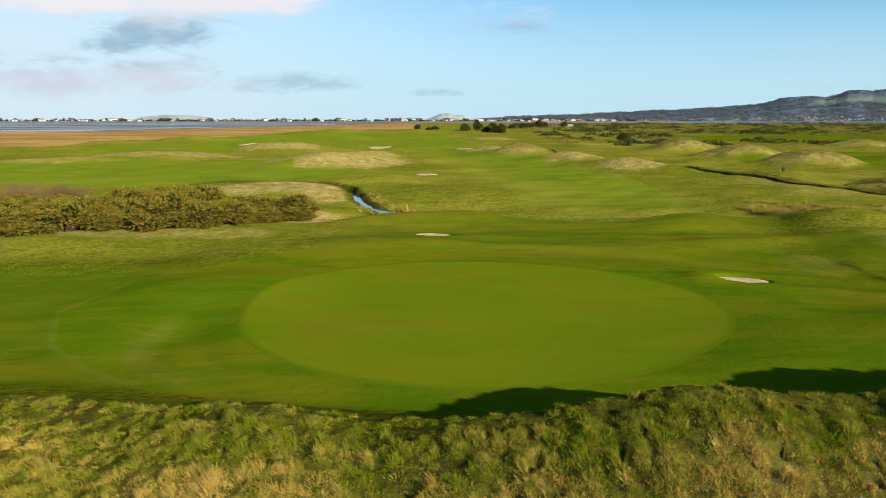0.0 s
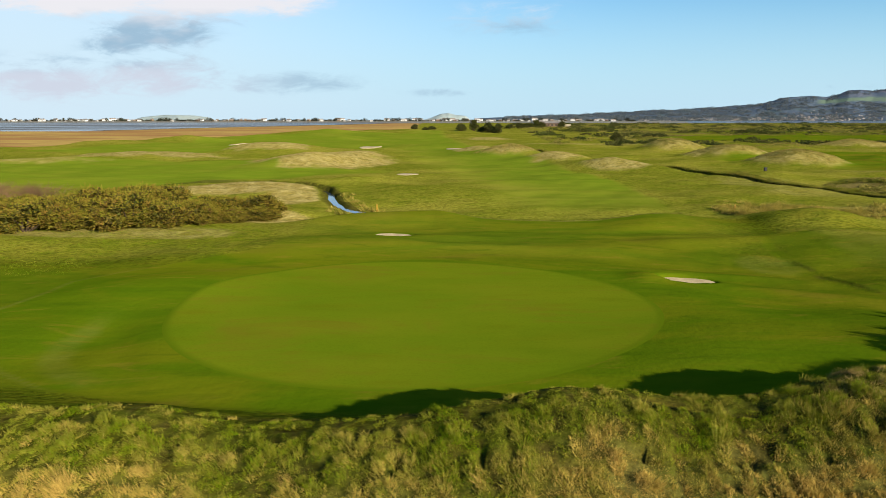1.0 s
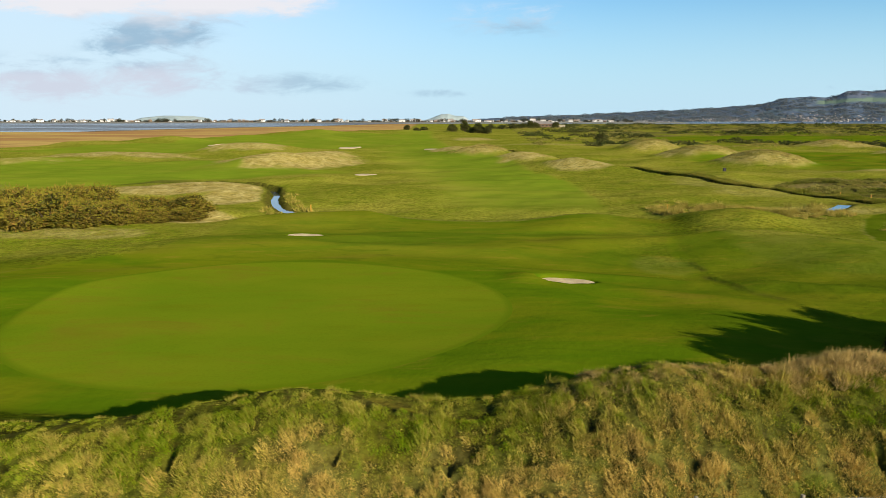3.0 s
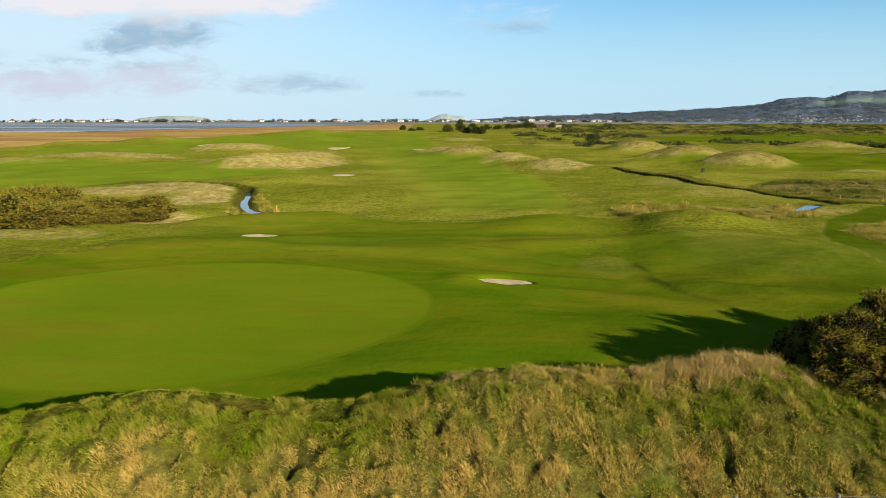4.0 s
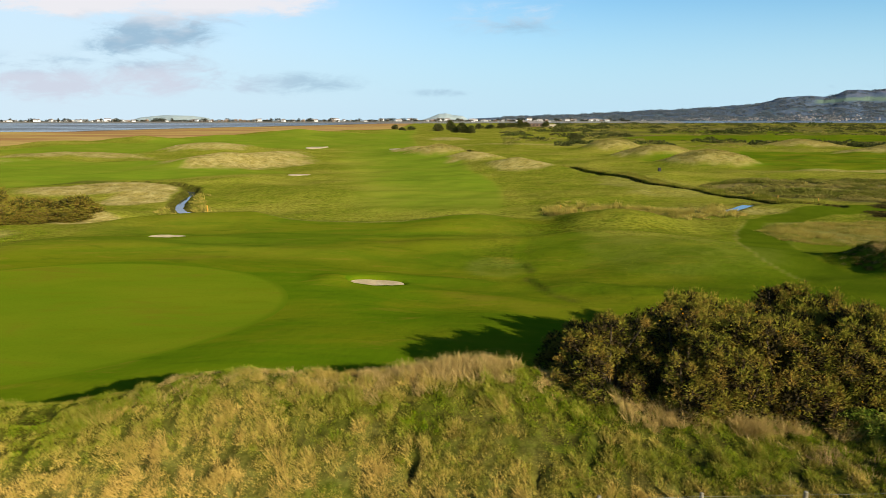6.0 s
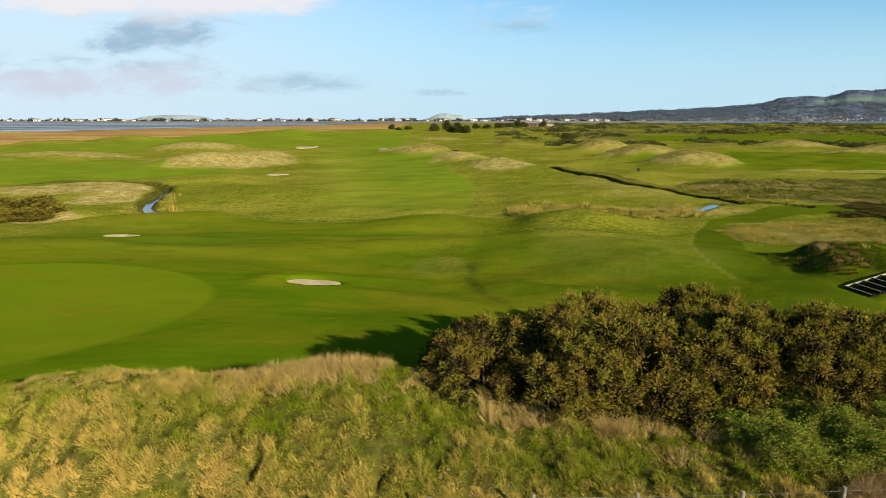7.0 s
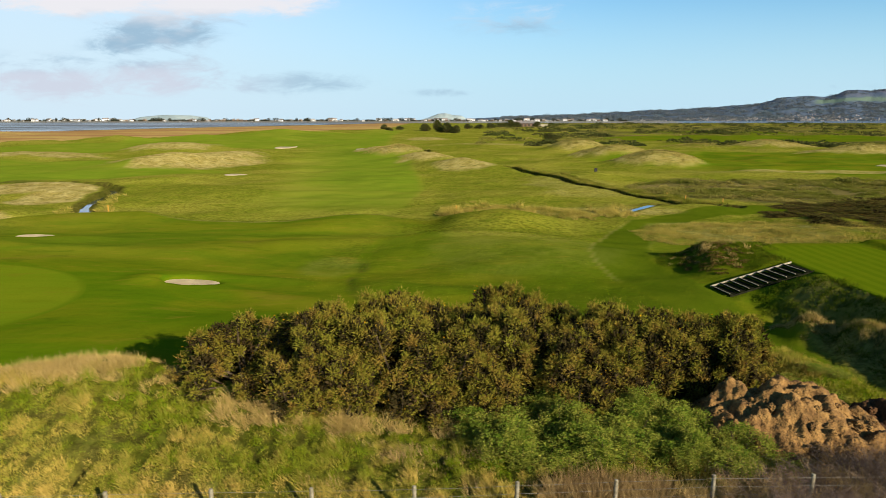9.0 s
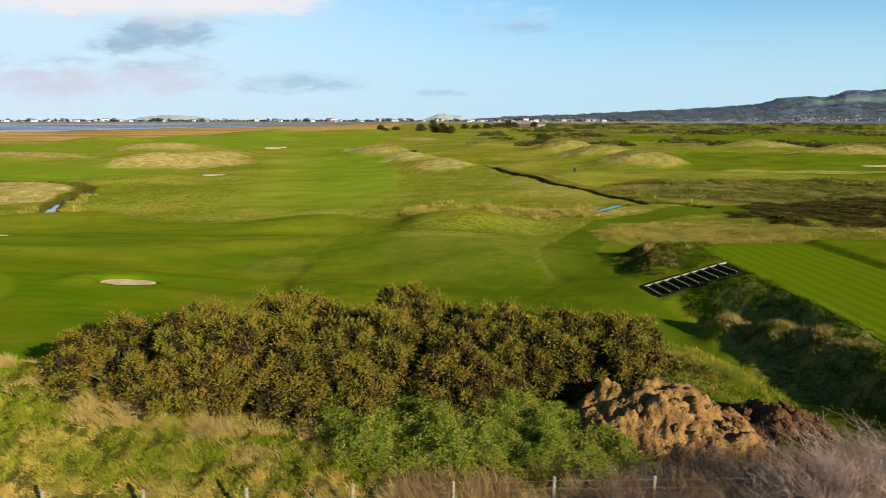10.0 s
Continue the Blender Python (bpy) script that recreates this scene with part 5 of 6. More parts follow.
def bank_grass():
    i, j = np.meshgrid(np.arange(360), np.arange(56))
    i, j = i.ravel() + RNG.uniform(0, 1, i.size), j.ravel() + RNG.uniform(0, 1, j.size)
    x = -17 + 77 * i / 360
    crest, foot = np.interp(x, CREST_X, CREST_Y), np.interp(x, CREST_X, FOOT_Y)
    y = foot - 0.6 + (crest + 1.3 - foot) * j / 56
    u, d = bank_dryness(x, y)
    length = 0.09 + 0.20 * hummock(x, y) + 0.14 * fbm(x / 1.5, y / 1.5, 2, 66) - (0.07 + 0.07 * step(x, 17, 12)) * step(u, 0.80, 0.95) + 0.06 * np.exp(-((x - 25) / 4.5) ** 2) * step(u, 0.72, 0.88)

    knot = vnoise(x / 0.32, y / 0.5, 58)
    length, d = length * (0.35 + 1.45 * knot ** 1.3), d + 0.55 * (knot - 0.5)

    def clear(px, py):
        heap = np.hypot((px - 49.6) / 3.2, (py - 18.6) / 1.9) > 1
        return heap & ~((px > 33) & (px < 50) & (py > 18.6))
    grass("rough_grass", x, y, 58, 0.70 * length * (1 - 0.8 * step(pits(x, y), 0.1, 0.25)), 0.0140, 0.15, 0.8, np.clip(d, 0, 1), "shaggy rough grass on the dune bank, green fading to straw", clear, vary=0.22)


bank_grass()


def crest_tussocks():
    """Bleached tussocks along the bank's crest and at the foot of the thicket."""
    n = 620
    x = np.concatenate([RNG.normal(26.0, 2.2, n // 2), RNG.uniform(15.5, 30, n // 2), RNG.uniform(31, 35.5, 110), RNG.uniform(34.5, 40.5, 70)])
    back = np.where(np.arange(len(x)) < n, RNG.normal(-0.15, 0.55, len(x)), RNG.normal(-1.0, 0.35, len(x)))
    y = np.interp(x, CREST_X, CREST_Y) + back
    tall = 0.16 + 0.22 * np.exp(-((x - 26) / 3.2) ** 2) + 0.34 * (np.arange(len(x)) >= n)
    keep = lambda px, py: fbm(px / 1.1, py / 1.1, 2, 93) + 0.2 * np.exp(-((px - 26) / 3) ** 2) > 0.47
    grass("dry_tussocks", x, y, 70, tall, 0.012, 0.16, 1.3, 0.75 + 0 * x, "bleached straw tussocks along the dune crest", keep, "tussock")


crest_tussocks()


def other_grass():
    # reedy strip behind the green mound
    x = RNG.uniform(37, 61, 900)
    mid = np.interp(x, (37, 41, 47, 53, 61), (70.5, 73.5, 74.5, 71.5, 73))
    y = mid + RNG.normal(size=900) * 2.0
    grass("tall_grass", x, y, 44, 0.22 + 0.9 * fbm(x / 1.5, y / 1.5, 3, 73) ** 1.4, 0.04, 0.32, 1.3, np.clip(0.70 + 1.2 * (fbm(x / 3, y / 3, 2, 5) - 0.5), 0, 1), "tall straw-coloured grass strip behind a mound", lambda px, py: fbm(px / 1.3, py / 1.3, 2, 77) > 0.42, "heather")
    # rough round the tee, the small mound and the track
    x, y = RNG.uniform(53, 64, 5200), RNG.uniform(15, 49, 5200)

    def keep(px, py):
        mound = np.hypot((px - 58.2) / 4.0, (py - 44.3) / 4.2) < 1
        slope = (px > 56.3 + 0.06 * (34 - py)) & (py < 35.3) & (px < np.interp(py, (17, 24, 33, 37, 45), (60.6, 60.9, 61.1, 60.7, 59.4)))
        side = (py > 38.6) & (py < 41) & (px > 58) & (px < 61)
        return mound | slope | side
    grass("rough_grass", x, y, 44, 0.06 + 0.24 * fbm(x / 1.2, y / 1.2, 2, 74), 0.024, 0.30, 1.5, np.clip(0.02 + 1.1 * (fbm(x / 2.5, y / 2.5, 2, 15) - 0.42), 0, 1), "rough tussocks on the slopes below the tee", keep, "lush")
    # bleached tussocks on the hump below the tee
    y = np.concatenate([RNG.uniform(19.5, 31.0, 330), RNG.normal(44.0, 1.6, 90)])
    x = np.concatenate([np.interp(y[:330], (19, 23, 25.4, 27.6, 29.6, 31), (60.1, 59.9, 59.2, 58.1, 56.9, 56.2)) + RNG.normal(0, 0.5, 330), RNG.normal(58.0, 1.6, 90)])
    grass("dry_tussocks", x, y, 60, 0.16 + 0.24 * fbm(x / 1.4, y / 1.4, 2, 62), 0.02, 0.2, 1.3, np.clip(0.1 + 1.3 * (fbm(x / 1.5, y / 1.5, 2, 63) - 0.4), 0, 1), "pale straw tussocks on the hump below the tee", lambda px, py: fbm(px / 1.2, py / 1.2, 2, 64) > 0.40, "tussock")
    # rough knoll behind the heaps
    x, y = RNG.uniform(50.4, 57.0, 1500), RNG.uniform(18.6, 28.5, 1500)
    grass("rough_grass", x, y, 44, 0.07 + 0.34 * fbm(x / 1.1, y / 1.1, 2, 98), 0.022, 0.26, 1.5, np.clip(0.08 + 1.5 * (fbm(x / 1.6, y / 1.6, 2, 99) - 0.45), 0, 1), "green and straw rough on the knoll behind the heaps", lambda px, py: np.hypot((px - 53.4) / 2.6, (py - 23.5) / 4.6) + 0.5 * (fbm(px, py, 2, 97) - 0.5) < 1, "grass", 0.3)
    # straw-topped rough beyond the track
    x, y = RNG.uniform(57, 92, 5000), RNG.uniform(49, 68, 5000)

    def isle(px, py):
        return np.hypot((px - 72) / 15, (py - 59) / 7.5) + 0.3 * (fbm(px / 4, py / 4, 2, 8) - 0.5) < 1
    grass("rough_grass", x, y, 34, 0.07 + 0.42 * fbm(x / 2, y / 2, 3, 72) ** 1.5, 0.034, 0.45, 1.6, np.clip(0.36 + 1.5 * (fbm(x / 4, y / 4, 3, 18) - 0.45), 0, 1), "coarse straw and green rough beside the track", isle, "heather")
    # heathery ground beyond the ditch
    x, y = RNG.uniform(66, 124, 7000), RNG.uniform(78, 116, 7000)

    def heath(px, py):
        return (np.hypot((px - 96) / 29, (py - 97) / 17) < 1) & (line_dist(px, py, DITCH) > 1.6)
    ok = heath(x, y) & (fbm(x / 4, y / 4, 3, 71) > 0.40)
    x, y = x[ok][:2300], y[ok][:2300]
    size = 0.25 + 1.3 * RNG.uniform(0, 1, len(x)) * np.clip(fbm(x / 5, y / 5, 3, 72) - 0.25, 0, 1)
    cushions("heath_cushions", x, y, size, "heath", np.clip(-0.05 + 1.9 * (fbm(x / 6, y / 6, 3, 28) - 0.42) + RNG.normal(size=len(x)) * 0.2, 0, 1), "low green and straw heath cushions beyond the ditch", 70)
    # rough bank on the far side of the ditch
    k = RNG.integers(0, len(DITCH) - 1, 2600)
    t, d = RNG.uniform(0, 1, 2600), 0.7 + 2.6 * RNG.uniform(0, 1, 2600) ** 1.6
    ax, ay = np.array(DITCH)[k].T
    bx, by = np.array(DITCH)[k + 1].T
    ll = np.hypot(bx - ax, by - ay)
    x, y = ax + (bx - ax) * t - (by - ay) / ll * d, ay + (by - ay) * t + (bx - ax) / ll * d
    grass("ditch_rough", x, y, 26, 0.16 + 0.5 * fbm(x / 2, y / 2, 2, 95), 0.07, 0.45, 1.4, np.clip(-0.4 + 0.8 * (fbm(x / 5, y / 5, 2, 96) - 0.5), 0, 1), "dark rough grass along the ditch bank", lambda px, py: (py < 190) & (py > 79), "heather", 0.2)
    # withered growth along the fence
    x = RNG.uniform(41, 54, 1500)
    y = RNG.uniform(13.3, 15.7, 1500)
    grass("withered_growth", x, y, 40, 0.34 + 0.5 * fbm(x / 1.2, y / 1.2, 2, 91) + 0.012 * (x - 40), 0.013, 0.2, 0.8, RNG.uniform(0, 0.7, 1500), "reddish withered stalks and dry grass along the fence", lambda px, py: fbm(px / 1.5, py, 2, 90) + 0.025 * (px - 44) > 0.42, "stalk")
    x = RNG.uniform(42, 50, 1100)
    y = np.interp(x, (37, 45, 60), (13.95, 14.5, 14.9)) + RNG.uniform(-1.3, 0.4, 1100)
    grass("dry_tussocks", x, y, 40, 0.30 + 0.45 * fbm(x / 1.2, y / 1.2, 2, 101), 0.012, 0.2, 0.8, np.clip(0.6 + 1.2 * (fbm(x, y, 2, 102) - 0.4), 0, 1), "tall tan dry grass along the fence foot", lambda px, py: fbm(px / 1.2, py, 2, 103) + 0.2 * step(px, 50, 44) > 0.5, "tussock")
    # withered scrub, its dark tone also painting shade on the mound's left side
    x, y = RNG.uniform(55.0, 59.0, 170), RNG.uniform(39.0, 45.5, 170)
    ok = np.hypot((x - 57.0) / 1.9, (y - 42.2) / 3.2) < 1
    cushions("dead_scrub", x[ok], y[ok], 0.09 + 0.14 * RNG.uniform(0, 1, ok.sum()), "darkgorse", RNG.uniform(0.2, 1.2, ok.sum()), "withered scrub darkened as the shaded side of the small mound by the steps", 90)
    x, y = RNG.uniform(34, 47, 150), RNG.uniform(14.2, 17.2, 150)
    grass("withered_growth", x, y, 34, 0.34, 0.012, 0.22, 0.9, RNG.uniform(0.3, 0.9, 150), "brown withered stalks in the grass below the gorse", lambda px, py: fbm(px / 1.5, py, 2, 92) > 0.46, "stalk")
    # tussocks on the farther mounds
    cx, cy, rx, ry = np.array([(m[0], m[1], m[2], m[3]) for m in MOUNDS if m[4] > 1.3 and 125 < m[1] < 240 and m[0] > 50 or m[:2] == (24, 184)]).T
    i = RNG.integers(0, len(cx), 5200)
    r, a = RNG.uniform(0, 1.25, 5200) ** 0.7, RNG.uniform(0, 2 * math.pi, 5200)
    x, y = cx[i] + rx[i] * r * np.cos(a), cy[i] + ry[i] * r * np.sin(a)
    grass("rough_grass", x, y, 12, 0.38 * (1.15 - 0.75 * r), 0.13, 0.6, 1.6, np.clip(0.62 + 1.2 * (fbm(x / 4, y / 4, 2, 57) - 0.5), 0, 1), "pale dry tussocks on the dune mounds", None, "heath")
    # coarse turf past the green and below the thicket
    x, y = RNG.uniform(25, 56, 7500), RNG.uniform(27, 66, 7500)

    def coarse(px, py):
        return (fbm(px / 5, py / 5, 3, 81) + 0.25 * step(px, 27, 34) > 0.60) & (line_dist(px, py, WALKWAY) > 2.5) & ((px > 33) | (py > 38)) & (np.hypot(px - 21, py - 39) > 5)
    grass("rough_grass", x, y, 12, 0.085, 0.035, 0.35, 2.2, -0.35 + 0 * x, "low coarse turf on the rough past the green", coarse, "grass", 0.1)
    x, y = RNG.uniform(-48, -12, 6500), RNG.uniform(41, 61, 6500)
    grass("rough_grass", x, y, 12, 0.10, 0.04, 0.4, 2.2, -0.2 + 0.6 * (fbm(x / 3, y / 3, 2, 83) - 0.45), "low coarse turf below the thicket", lambda px, py: (fbm(px / 5, py / 5, 3, 84) > 0.42) & (np.hypot((px + 11.5) / 11.8, (py - 32.5) / 12.2) > 1), "grass", 0.15)
    # lush darker tufts along the edge of the mown ground
    k = RNG.integers(0, len(WORN) - 1, 1500)
    t = RNG.uniform(0, 1, 1500)
    a, b = np.array(WORN)[k], np.array(WORN)[k + 1]
    x, y = (a + (b - a) * t[:, None]).T
    x = x + 0.35 + RNG.normal(size=1500) * 0.2 + 1.1 * (fbm(x / 4, y / 4, 2, 16) - 0.5)
    grass("rough_grass", x, y, 9, 0.06 + 0.07 * fbm(x / 2, y / 2, 2, 85), 0.024, 0.3, 1.6, -0.2 + 0 * x, "lush dark tufts along the edge of the mown turf", lambda px, py: fbm(px / 1.7, py / 1.7, 2, 86) > 0.45, "lush", 0.1)
    # scattered dark tufts over the rough
    x, y = RNG.uniform(32, 52, 5200), RNG.uniform(28, 62, 5200)
    grass("rough_grass", x, y, 10, 0.10, 0.028, 0.28, 1.8, -0.4 + 0 * x, "scattered dark tufts in the rough past the green", lambda px, py: (fbm(px / 3.5, py / 1.6, 3, 87) > 0.51) & (line_dist(px, py, WALKWAY) > 2.6), "lush", 0.1)
    # banks of the stream
    x, y = RNG.uniform(-14, 2, 900), RNG.uniform(66, 90, 900)

    def bank(px, py):
        d = line_dist(px, py, STREAM)
        return (d > 1.5) & (d < 3.2) & (px > -10.5)
    grass("rough_grass", x, y, 30, 0.5, 0.06, 0.3, 1.0, np.clip(0.15 + 0.6 * (fbm(x / 3, y / 3, 2, 38) - 0.5), 0, 1), "rough grass along the stream bank", bank, "heather")


other_grass()


# ---- fence ----
def build_fence():
    fence = thing("fence", (0, 13.4, 0), "post and wire fence of grey stakes along the dune foot", "fence")
    bm = bmesh.new()
    bmesh.ops.create_cone(bm, cap_ends=True, segments=10, radius1=0.06, radius2=0.052, depth=1.5, matrix=Matrix.Translation((0, 0, 0.55)))
    bmesh.ops.bevel(bm, geom=[e for e in bm.edges if all(v.co.z > 1.2 for v in e.verts)], offset=0.015, segments=1, affect="EDGES")
    proto = None
    tops = []
    for k in range(30):
        x = -18.53 + 2.66 * k
        y = float(np.interp(x, (-15, 12, 32, 37, 45, 60), (12.6, 12.95, 14.0, 13.95, 14.5, 14.9)))
        top = float(np.interp(x, (-15, 12, 32, 37, 60), (1.30, 1.32, 1.15, 1.28, 1.28)))
        if proto is None:
            proto = part("post", bm, M["post"], fence)
            ob = proto
        else:
            ob = new("post", proto.data)
            ob.parent = fence
        ob.location = (x, y - 13.4, top - 1.3)
        ob.rotation_euler = (rnd.uniform(-0.03, 0.03), rnd.uniform(-0.03, 0.03), k)
        tops.append((x, y - 13.4, top))
    for drop in (0.06, 0.30, 0.54, 0.78):
        pts = []
        for (x, y, z), (x2, y2, z2) in zip(tops, tops[1:]):
            for t in (0, 0.33, 0.66):
                pts.append((x + (x2 - x) * t, y + (y2 - y) * t - 0.06, z + (z2 - z) * t - drop - 0.05 * t * (1 - t)))
        v, f = tube(pts, 0.004, 0.004, 4)
        mesh_part("wire", raw_mesh("wire", v, f, M["wire"]), fence, "thin galvanised wire")


build_fence()


# ---- heaps of earth ----
def clod_mesh(seed, mat):
    bm = bmesh.new()
    bmesh.ops.create_icosphere(bm, subdivisions=3, radius=1.0)
    for v in bm.verts:
        n = v.co.normalized()
        k = noise.noise(n * 1.3 + Vector((seed, 0, 0))) * 0.42 + noise.noise(n * 3.0 + Vector((0, seed, 0))) * 0.34 + noise.noise(n * 7.0 + Vector((0, 0, seed))) * 0.26 + noise.noise(n * 15.0 + Vector((seed, 0, seed))) * 0.14
        v.co = n * (1 + k)
        v.co.z *= 0.78
    me = bpy.data.meshes.new("clod")
    bm.to_mesh(me)
    bm.free()
    me.materials.append(mat)
    return me


def heap(name, cx, cy, rx, ry, h, turn, clods, mat, label, seed, size):
    base = ground_z(cx, cy)
    e = thing(name, (cx, cy, base), label, "heap")
    n = 170
    g = np.linspace(-1.25, 1.25, n)
    X, Y = np.meshgrid(g, g)
    r = np.hypot(X, Y)
    c, s = math.cos(radians(turn)), math.sin(radians(turn))
    px, py = X * rx * c - Y * ry * s, X * rx * s + Y * ry * c
    Z = h * np.clip(1 - r ** 1.7, -0.4, 1) * (0.45 + 1.05 * fbm(px / 0.85 + seed, py / 0.85, 3, seed)) + 0.36 * (hummock(px / 1.25 + seed, py / 1.25) - 0.5) * (r < 1.05) + 0.26 * (fbm(px / 0.24, py / 0.24, 3, seed + 1) - 0.5)
    Z = Z * (1.05 - 0.14 * np.clip(X, -1, 1))
    Z = Z + np.random.default_rng(seed).normal(size=Z.shape) * 0.018
    gz = land(px + cx, py + cy) - base
    Z = np.maximum(Z, -0.3) + gz
    mesh_part("mound", raw_mesh("mound", np.stack([px, py, Z], -1).reshape(-1, 3), grid_faces(n, n), mat, False), e)
    rr = random.Random(seed)
    shapes = [clod_mesh(seed + k * 3.7, mat) for k in range(5)]
    for k in range(clods):
        a, q = rr.uniform(0, 2 * math.pi), math.sqrt(rr.random()) * 0.95
        x0, y0 = math.cos(a) * q, math.sin(a) * q
        lx, ly = x0 * rx * c - y0 * ry * s, x0 * rx * s + y0 * ry * c
        ob = new("clod", shapes[k % 5])
        ob.parent = e
        sc = rr.uniform(*size) * (1.15 - 0.4 * q)
        ob.location = (lx, ly, h * max(0, 1 - q ** 1.7) * 0.9 + ground_z(lx + cx, ly + cy) - base + sc * 0.12)
        ob.rotation_euler = (rr.uniform(-0.4, 0.4), rr.uniform(-0.4, 0.4), rr.uniform(0, 6))
        ob.scale = (sc * rr.uniform(0.9, 1.4), sc, sc)
    return e


heap("spoil_heap", 49.6, 18.6, 3.5, 2.1, 1.5, -22, 120, M["soil"], "lumpy heap of orange-brown earth by the brambles", 5, (0.04, 0.16))
heap("compost_heap", 53.5, 18.9, 1.8, 1.3, 0.95, -15, 30, M["darksoil"], "dark brown compost heap behind the earth", 9, (0.05, 0.2))


# ---- steps up to the tee ----
def build_steps():
    e = thing("steps", STEP_A, "timber steps with dark treads climbing to the tee", "steps")
    run = STEP_B - STEP_A
    along = Vector((run.x, run.y, 0)).normalized()
    across = Vector((-along.y, along.x, 0))
    turn = Matrix((along, across, Vector((0, 0, 1)))).transposed().to_4x4()
    n, ll = 9, math.hypot(run.x, run.y)
    go, rise = ll / n, run.z / n
    for k in range(n):
        at = turn @ Matrix.Translation((go * (k + 0.5), 0, rise * (k + 0.5)))
        part("tread", box(bmesh.new(), (go * 0.99, STEP_W, 0.04), m=at), M["sleeper"], e)
        edge = turn @ Matrix.Translation((go * k + 0.03, 0, rise * (k + 0.5) + 0.02))
        part("riser", box(bmesh.new(), (0.05, STEP_W, 0.07), m=edge), M["board"], e, "pale worn riser board")
    for s in (1, -1):
        bm = bmesh.new()
        length = math.hypot(ll, run.z)
        m = turn @ Matrix.Translation((ll / 2, s * (STEP_W / 2 + 0.05), run.z / 2 + (0.06 if s > 0 else -0.05))) @ Matrix.Rotation(-math.atan2(run.z, ll), 4, "Y")
        box(bm, (length, 0.05, 0.12), m=m, bevel=0.006)
        part("side_board", bm, M["board"] if s > 0 else M["sleeper"], e, "timber side board")


build_steps()


# ---- stakes, bin, trees, clubhouse ----
def stake(x, y, h, label):
    e = thing("marker_stake", (x, y, ground_z(x, y)), label, "stake", "marker stakes")
    bm = bmesh.new()
    box(bm, (0.11, 0.11, h), (0, 0, h / 2 - 0.05), bevel=0.02)
    part("shaft", bm, M["marker"], e)
    part("cap", box(bmesh.new(), (0.13, 0.13, 0.06), (0, 0, h - 0.02), bevel=0.015), M["marker"], e)


for sx, sy, sh in ((-4.3, 75.4, 1.05), (39.3, 72.8, 0.75), (70.9, 83.2, 0.8), (74.7, 80.3, 0.8), (70.4, 89.0, 0.5)):
    stake(sx, sy, sh, "short orange-yellow stake marking the water hazard")


def litter_bin(x, y):
    e = thing("litter_bin", (x, y, ground_z(x, y)), "dark box-shaped bin standing on the tee turf", "bin")
    part("body", box(bmesh.new(), (0.5, 0.42, 0.66), (0, 0, 0.33), bevel=0.03), M["dark"], e)
    part("lid", box(bmesh.new(), (0.56, 0.48, 0.07), (0, 0, 0.69), bevel=0.02), M["dark"], e)


litter_bin(67.5, 120.6)


def tree(height, label, group, n=1500, leaf="fartree"):
    e = thing("tree", (0, 0, 0), label, "tree", group)
    v, f = tube([(0, 0, -0.3), (0.1, 0, height * 0.25), (0, 0.15, height * 0.6), (0.1, 0, height * 0.85)], height * 0.04, height * 0.012, 7)
    mesh_part("trunk", raw_mesh("trunk", v, f, M["bark"]), e)
    lobes = lobes_of(10, height * 0.38, height, height * 0.2)
    mesh_part("limb", stems_mesh(lobes, M["bark"], height * 0.012, "limb"), e)
    mesh_part("crown", bush_meshes(n, lobes, height * 0.11, height * 0.065, M[leaf], False, "crown"), e)
    return e


def headland_woods():
    """Woods on the headland: clumps of crowns, far too many to count."""
    u, t = RNG.uniform(0.10, 0.79, 2600), RNG.uniform(0.03, 0.80, 2600)
    keep = (fbm(u * 60, t * 14, 3, 121) > 0.42) & ~((np.abs(t - 0.62) < 0.08) & (u > 0.59))
    u, t = u[keep], t[keep]
    y = 3050 + 730 * t
    z = np.array([head(a, b) for a, b in zip(u, t)])
    d = unit(RNG.normal(size=(len(u), 22, 3)))
    d[..., 2] = np.abs(d[..., 2])
    size = RNG.uniform(4, 9, len(u))
    p = (np.stack([u * y, y, z], 1)[:, None] + d * size[:, None, None] * np.array([2.0, 1.2, 0.9])).reshape(-1, 3)
    big = np.repeat(size, 22)
    v, f = leaves(p, unit(d.reshape(-1, 3) + RNG.normal(size=p.shape) * 0.6), big * 0.8, big * 0.6)
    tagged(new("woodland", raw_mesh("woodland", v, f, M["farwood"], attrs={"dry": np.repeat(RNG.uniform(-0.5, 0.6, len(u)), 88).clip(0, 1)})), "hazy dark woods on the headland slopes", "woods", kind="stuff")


headland_woods()
links_trees = [tree(7.0, "dark round-topped tree on the far links", "trees on the links") for k in range(2)]
scatter(links_trees, [(19, 546, 1.1, 0.95), (30, 545, 1.2, 1.35), (34, 486, 1.0, 0.75), (38, 480, 1.0, 0.8), (42, 482, 1.0, 0.72), (45, 478, 0.9, 0.65), (-12, 540, 0.8, 0.5), (-26, 640, 0.9, 0.6), (-8, 610, 0.9, 0.6),
                      (60, 640, 1.0, 0.6), (72, 650, 1.2, 0.7), (84, 660, 1.1, 0.65), (104, 740, 1.4, 0.9), (116, 760, 1.4, 1.0), (126, 780, 1.4, 1.1), (150, 770, 1.1, 0.8), (96, 330, 0.8, 0.45), (88, 300, 0.7, 0.4)])
shore_trees = [tree(12.0, "dark tree among the shore houses", "trees across the estuary", 420, "shoretree") for k in range(2)]
spots, rs = [], random.Random(12)
x = -1580.0
while x < 640:
    y = rs.uniform(1950, 2120)
    spots.append((x, y, rs.uniform(0.8, 1.6), rs.choice((0.55, 0.65, 0.75, 0.9, 1.4))))
    x += rs.uniform(4, 19)
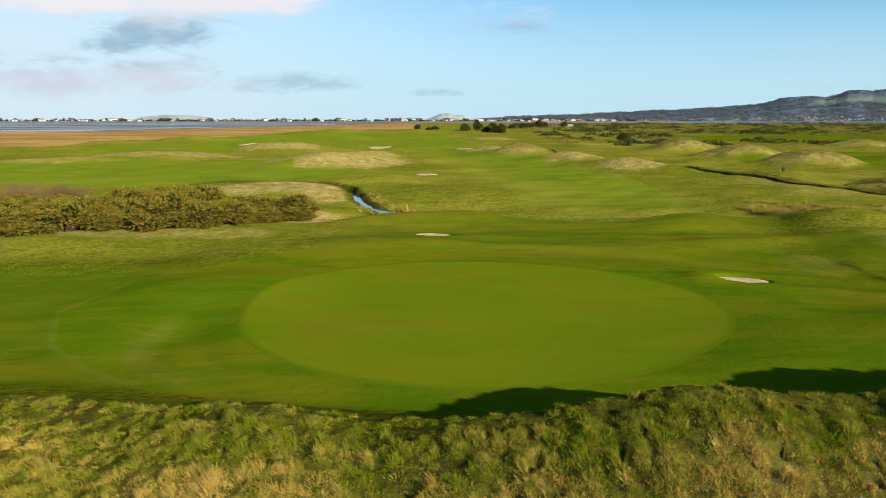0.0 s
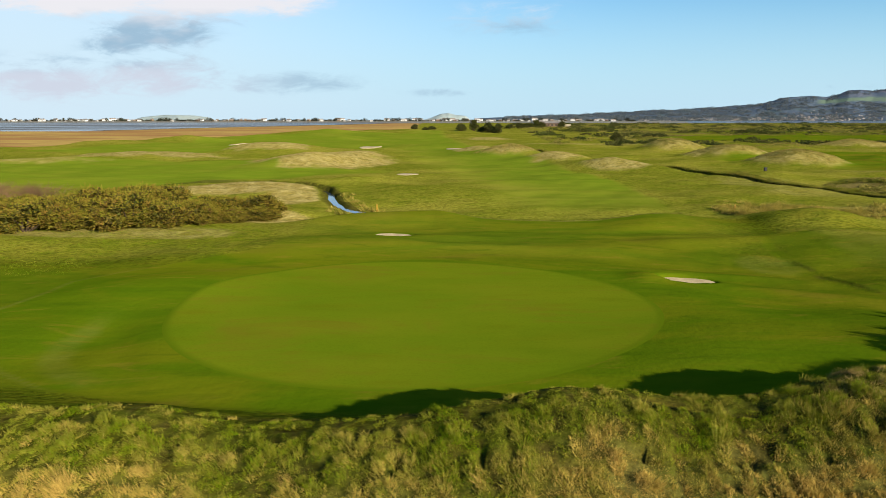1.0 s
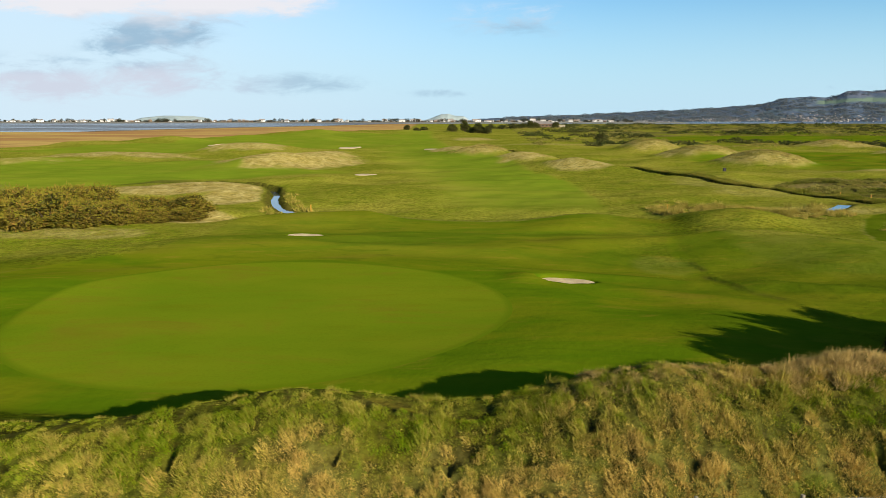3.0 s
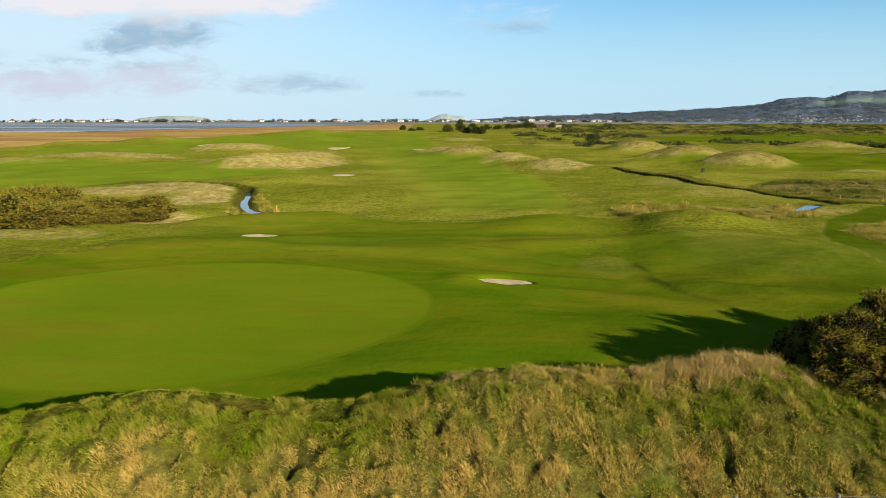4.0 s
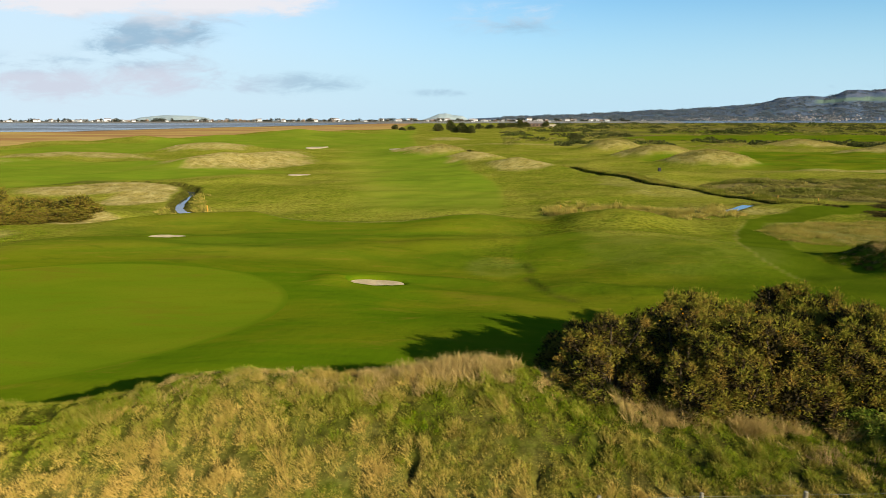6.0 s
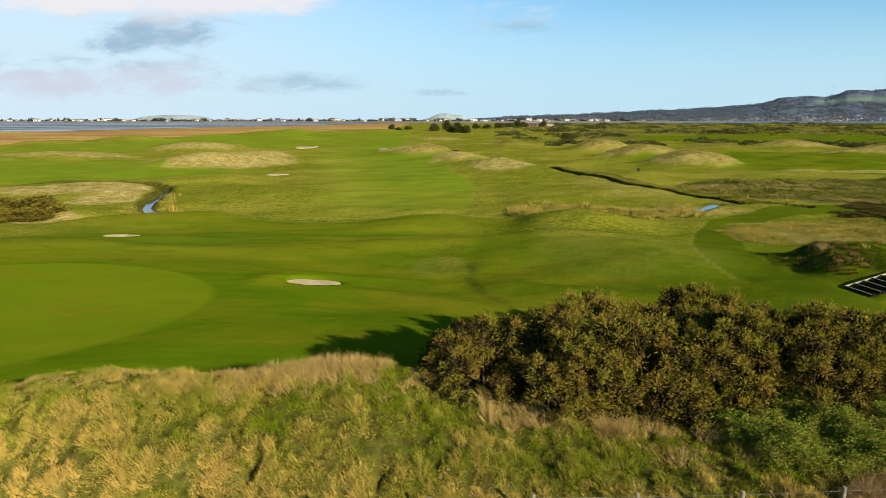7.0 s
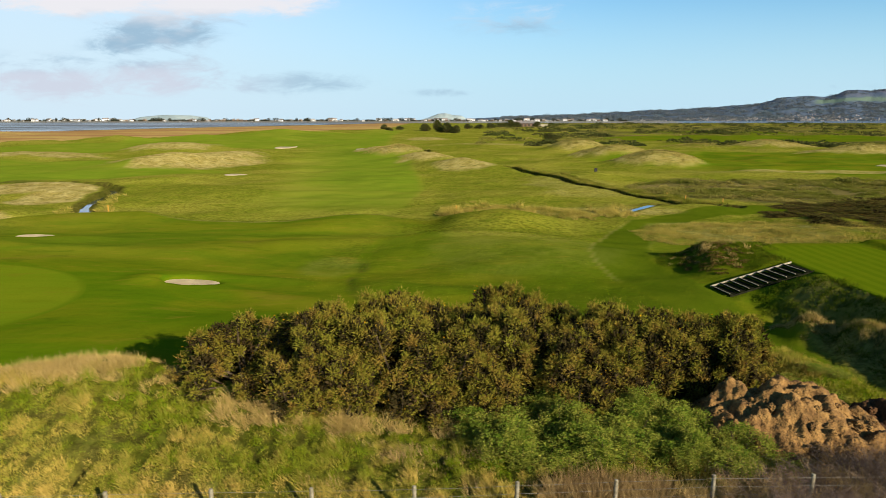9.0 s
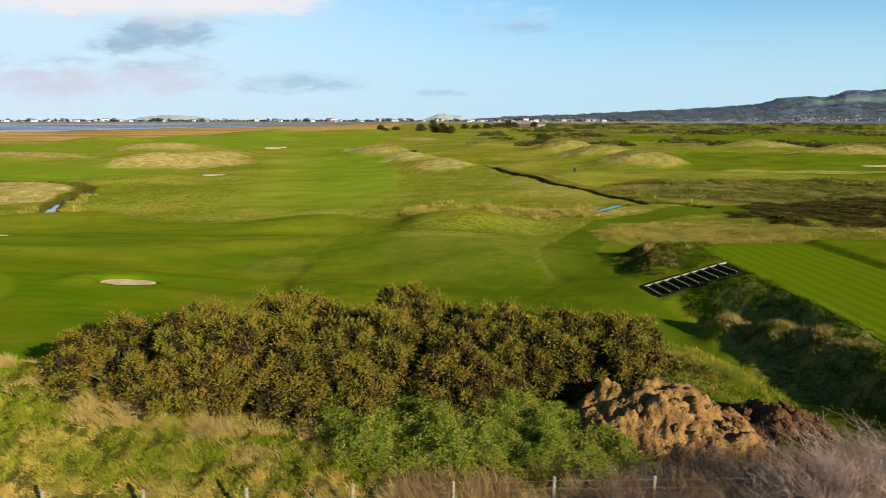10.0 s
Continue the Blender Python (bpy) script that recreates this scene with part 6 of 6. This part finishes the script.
used_h = [(s[0], s[1], s[2], s[3]) for s in spots]
for k, (x, y, w, h) in enumerate(used_h):
    e = shore_trees[k % 2]
    m = Matrix.Translation((x, y, 1.7)) @ Matrix.Rotation(k * 2.4, 4, "Z") @ Matrix.Diagonal((w, w, h, 1))
    if k < 2:
        e.matrix_basis = m
    else:
        copy_thing(e, m)


def clubhouse():
    e = thing("clubhouse", (140, 830, ground_z(140, 830)), "low clubhouse with dark roof and pale end wall", "building")
    part("wall", box(bmesh.new(), (34, 14, 4.5), (0, 0, 2.25)), M["brick"], e)
    part("wing", box(bmesh.new(), (16, 12, 3.4), (24, 0, 1.7)), M["board"], e, "pale wing at one end")
    bm = bmesh.new()
    v = [bm.verts.new(p) for p in ((-18, -8, 4.5), (18, -8, 4.5), (18, 8, 4.5), (-18, 8, 4.5), (-12, 0, 8), (12, 0, 8))]
    for f in ((0, 1, 5, 4), (2, 3, 4, 5), (0, 4, 3), (1, 2, 5), (3, 2, 1, 0)):
        bm.faces.new([v[i] for i in f])
    part("roof", bm, M["slate"], e)
    for k in range(6):
        part("window", box(bmesh.new(), (2.6, 0.1, 1.8), (-13 + 5 * k, -7.03, 2.3)), M["dark"], e)


clubhouse()


def far_scrub(name, count, mat, size, cut, seed, label, dry=0.0):
    """Low scrub over the far dunes, more clumps than one could count."""
    y = 240 + 1000 * RNG.uniform(0, 1, count) ** 1.7
    x = 30 + y * RNG.uniform(0.08, 0.86, count)
    keep = (fbm(x / 22, y / 45, 3, seed) > cut) & (np.hypot((x - 245) / 125, (y - 345) / 62) > 0.95)
    x, y = x[keep], y[keep]
    s = RNG.uniform(0.35, 1.0, len(x)) ** 1.5 * size * (0.7 + y / 550)
    cushions(name, x, y, s, mat, np.clip(RNG.uniform(-0.6, 0.7, len(x)) + dry, 0, 1), label)


far_scrub("scrub", 3600, "fartree", 2.3, 0.59, 44, "low dark scrub scattered over the far dunes")
far_scrub("scrub", 5200, "heath", 1.3, 0.50, 46, "dull green and straw heath on the far dunes", 0.0)
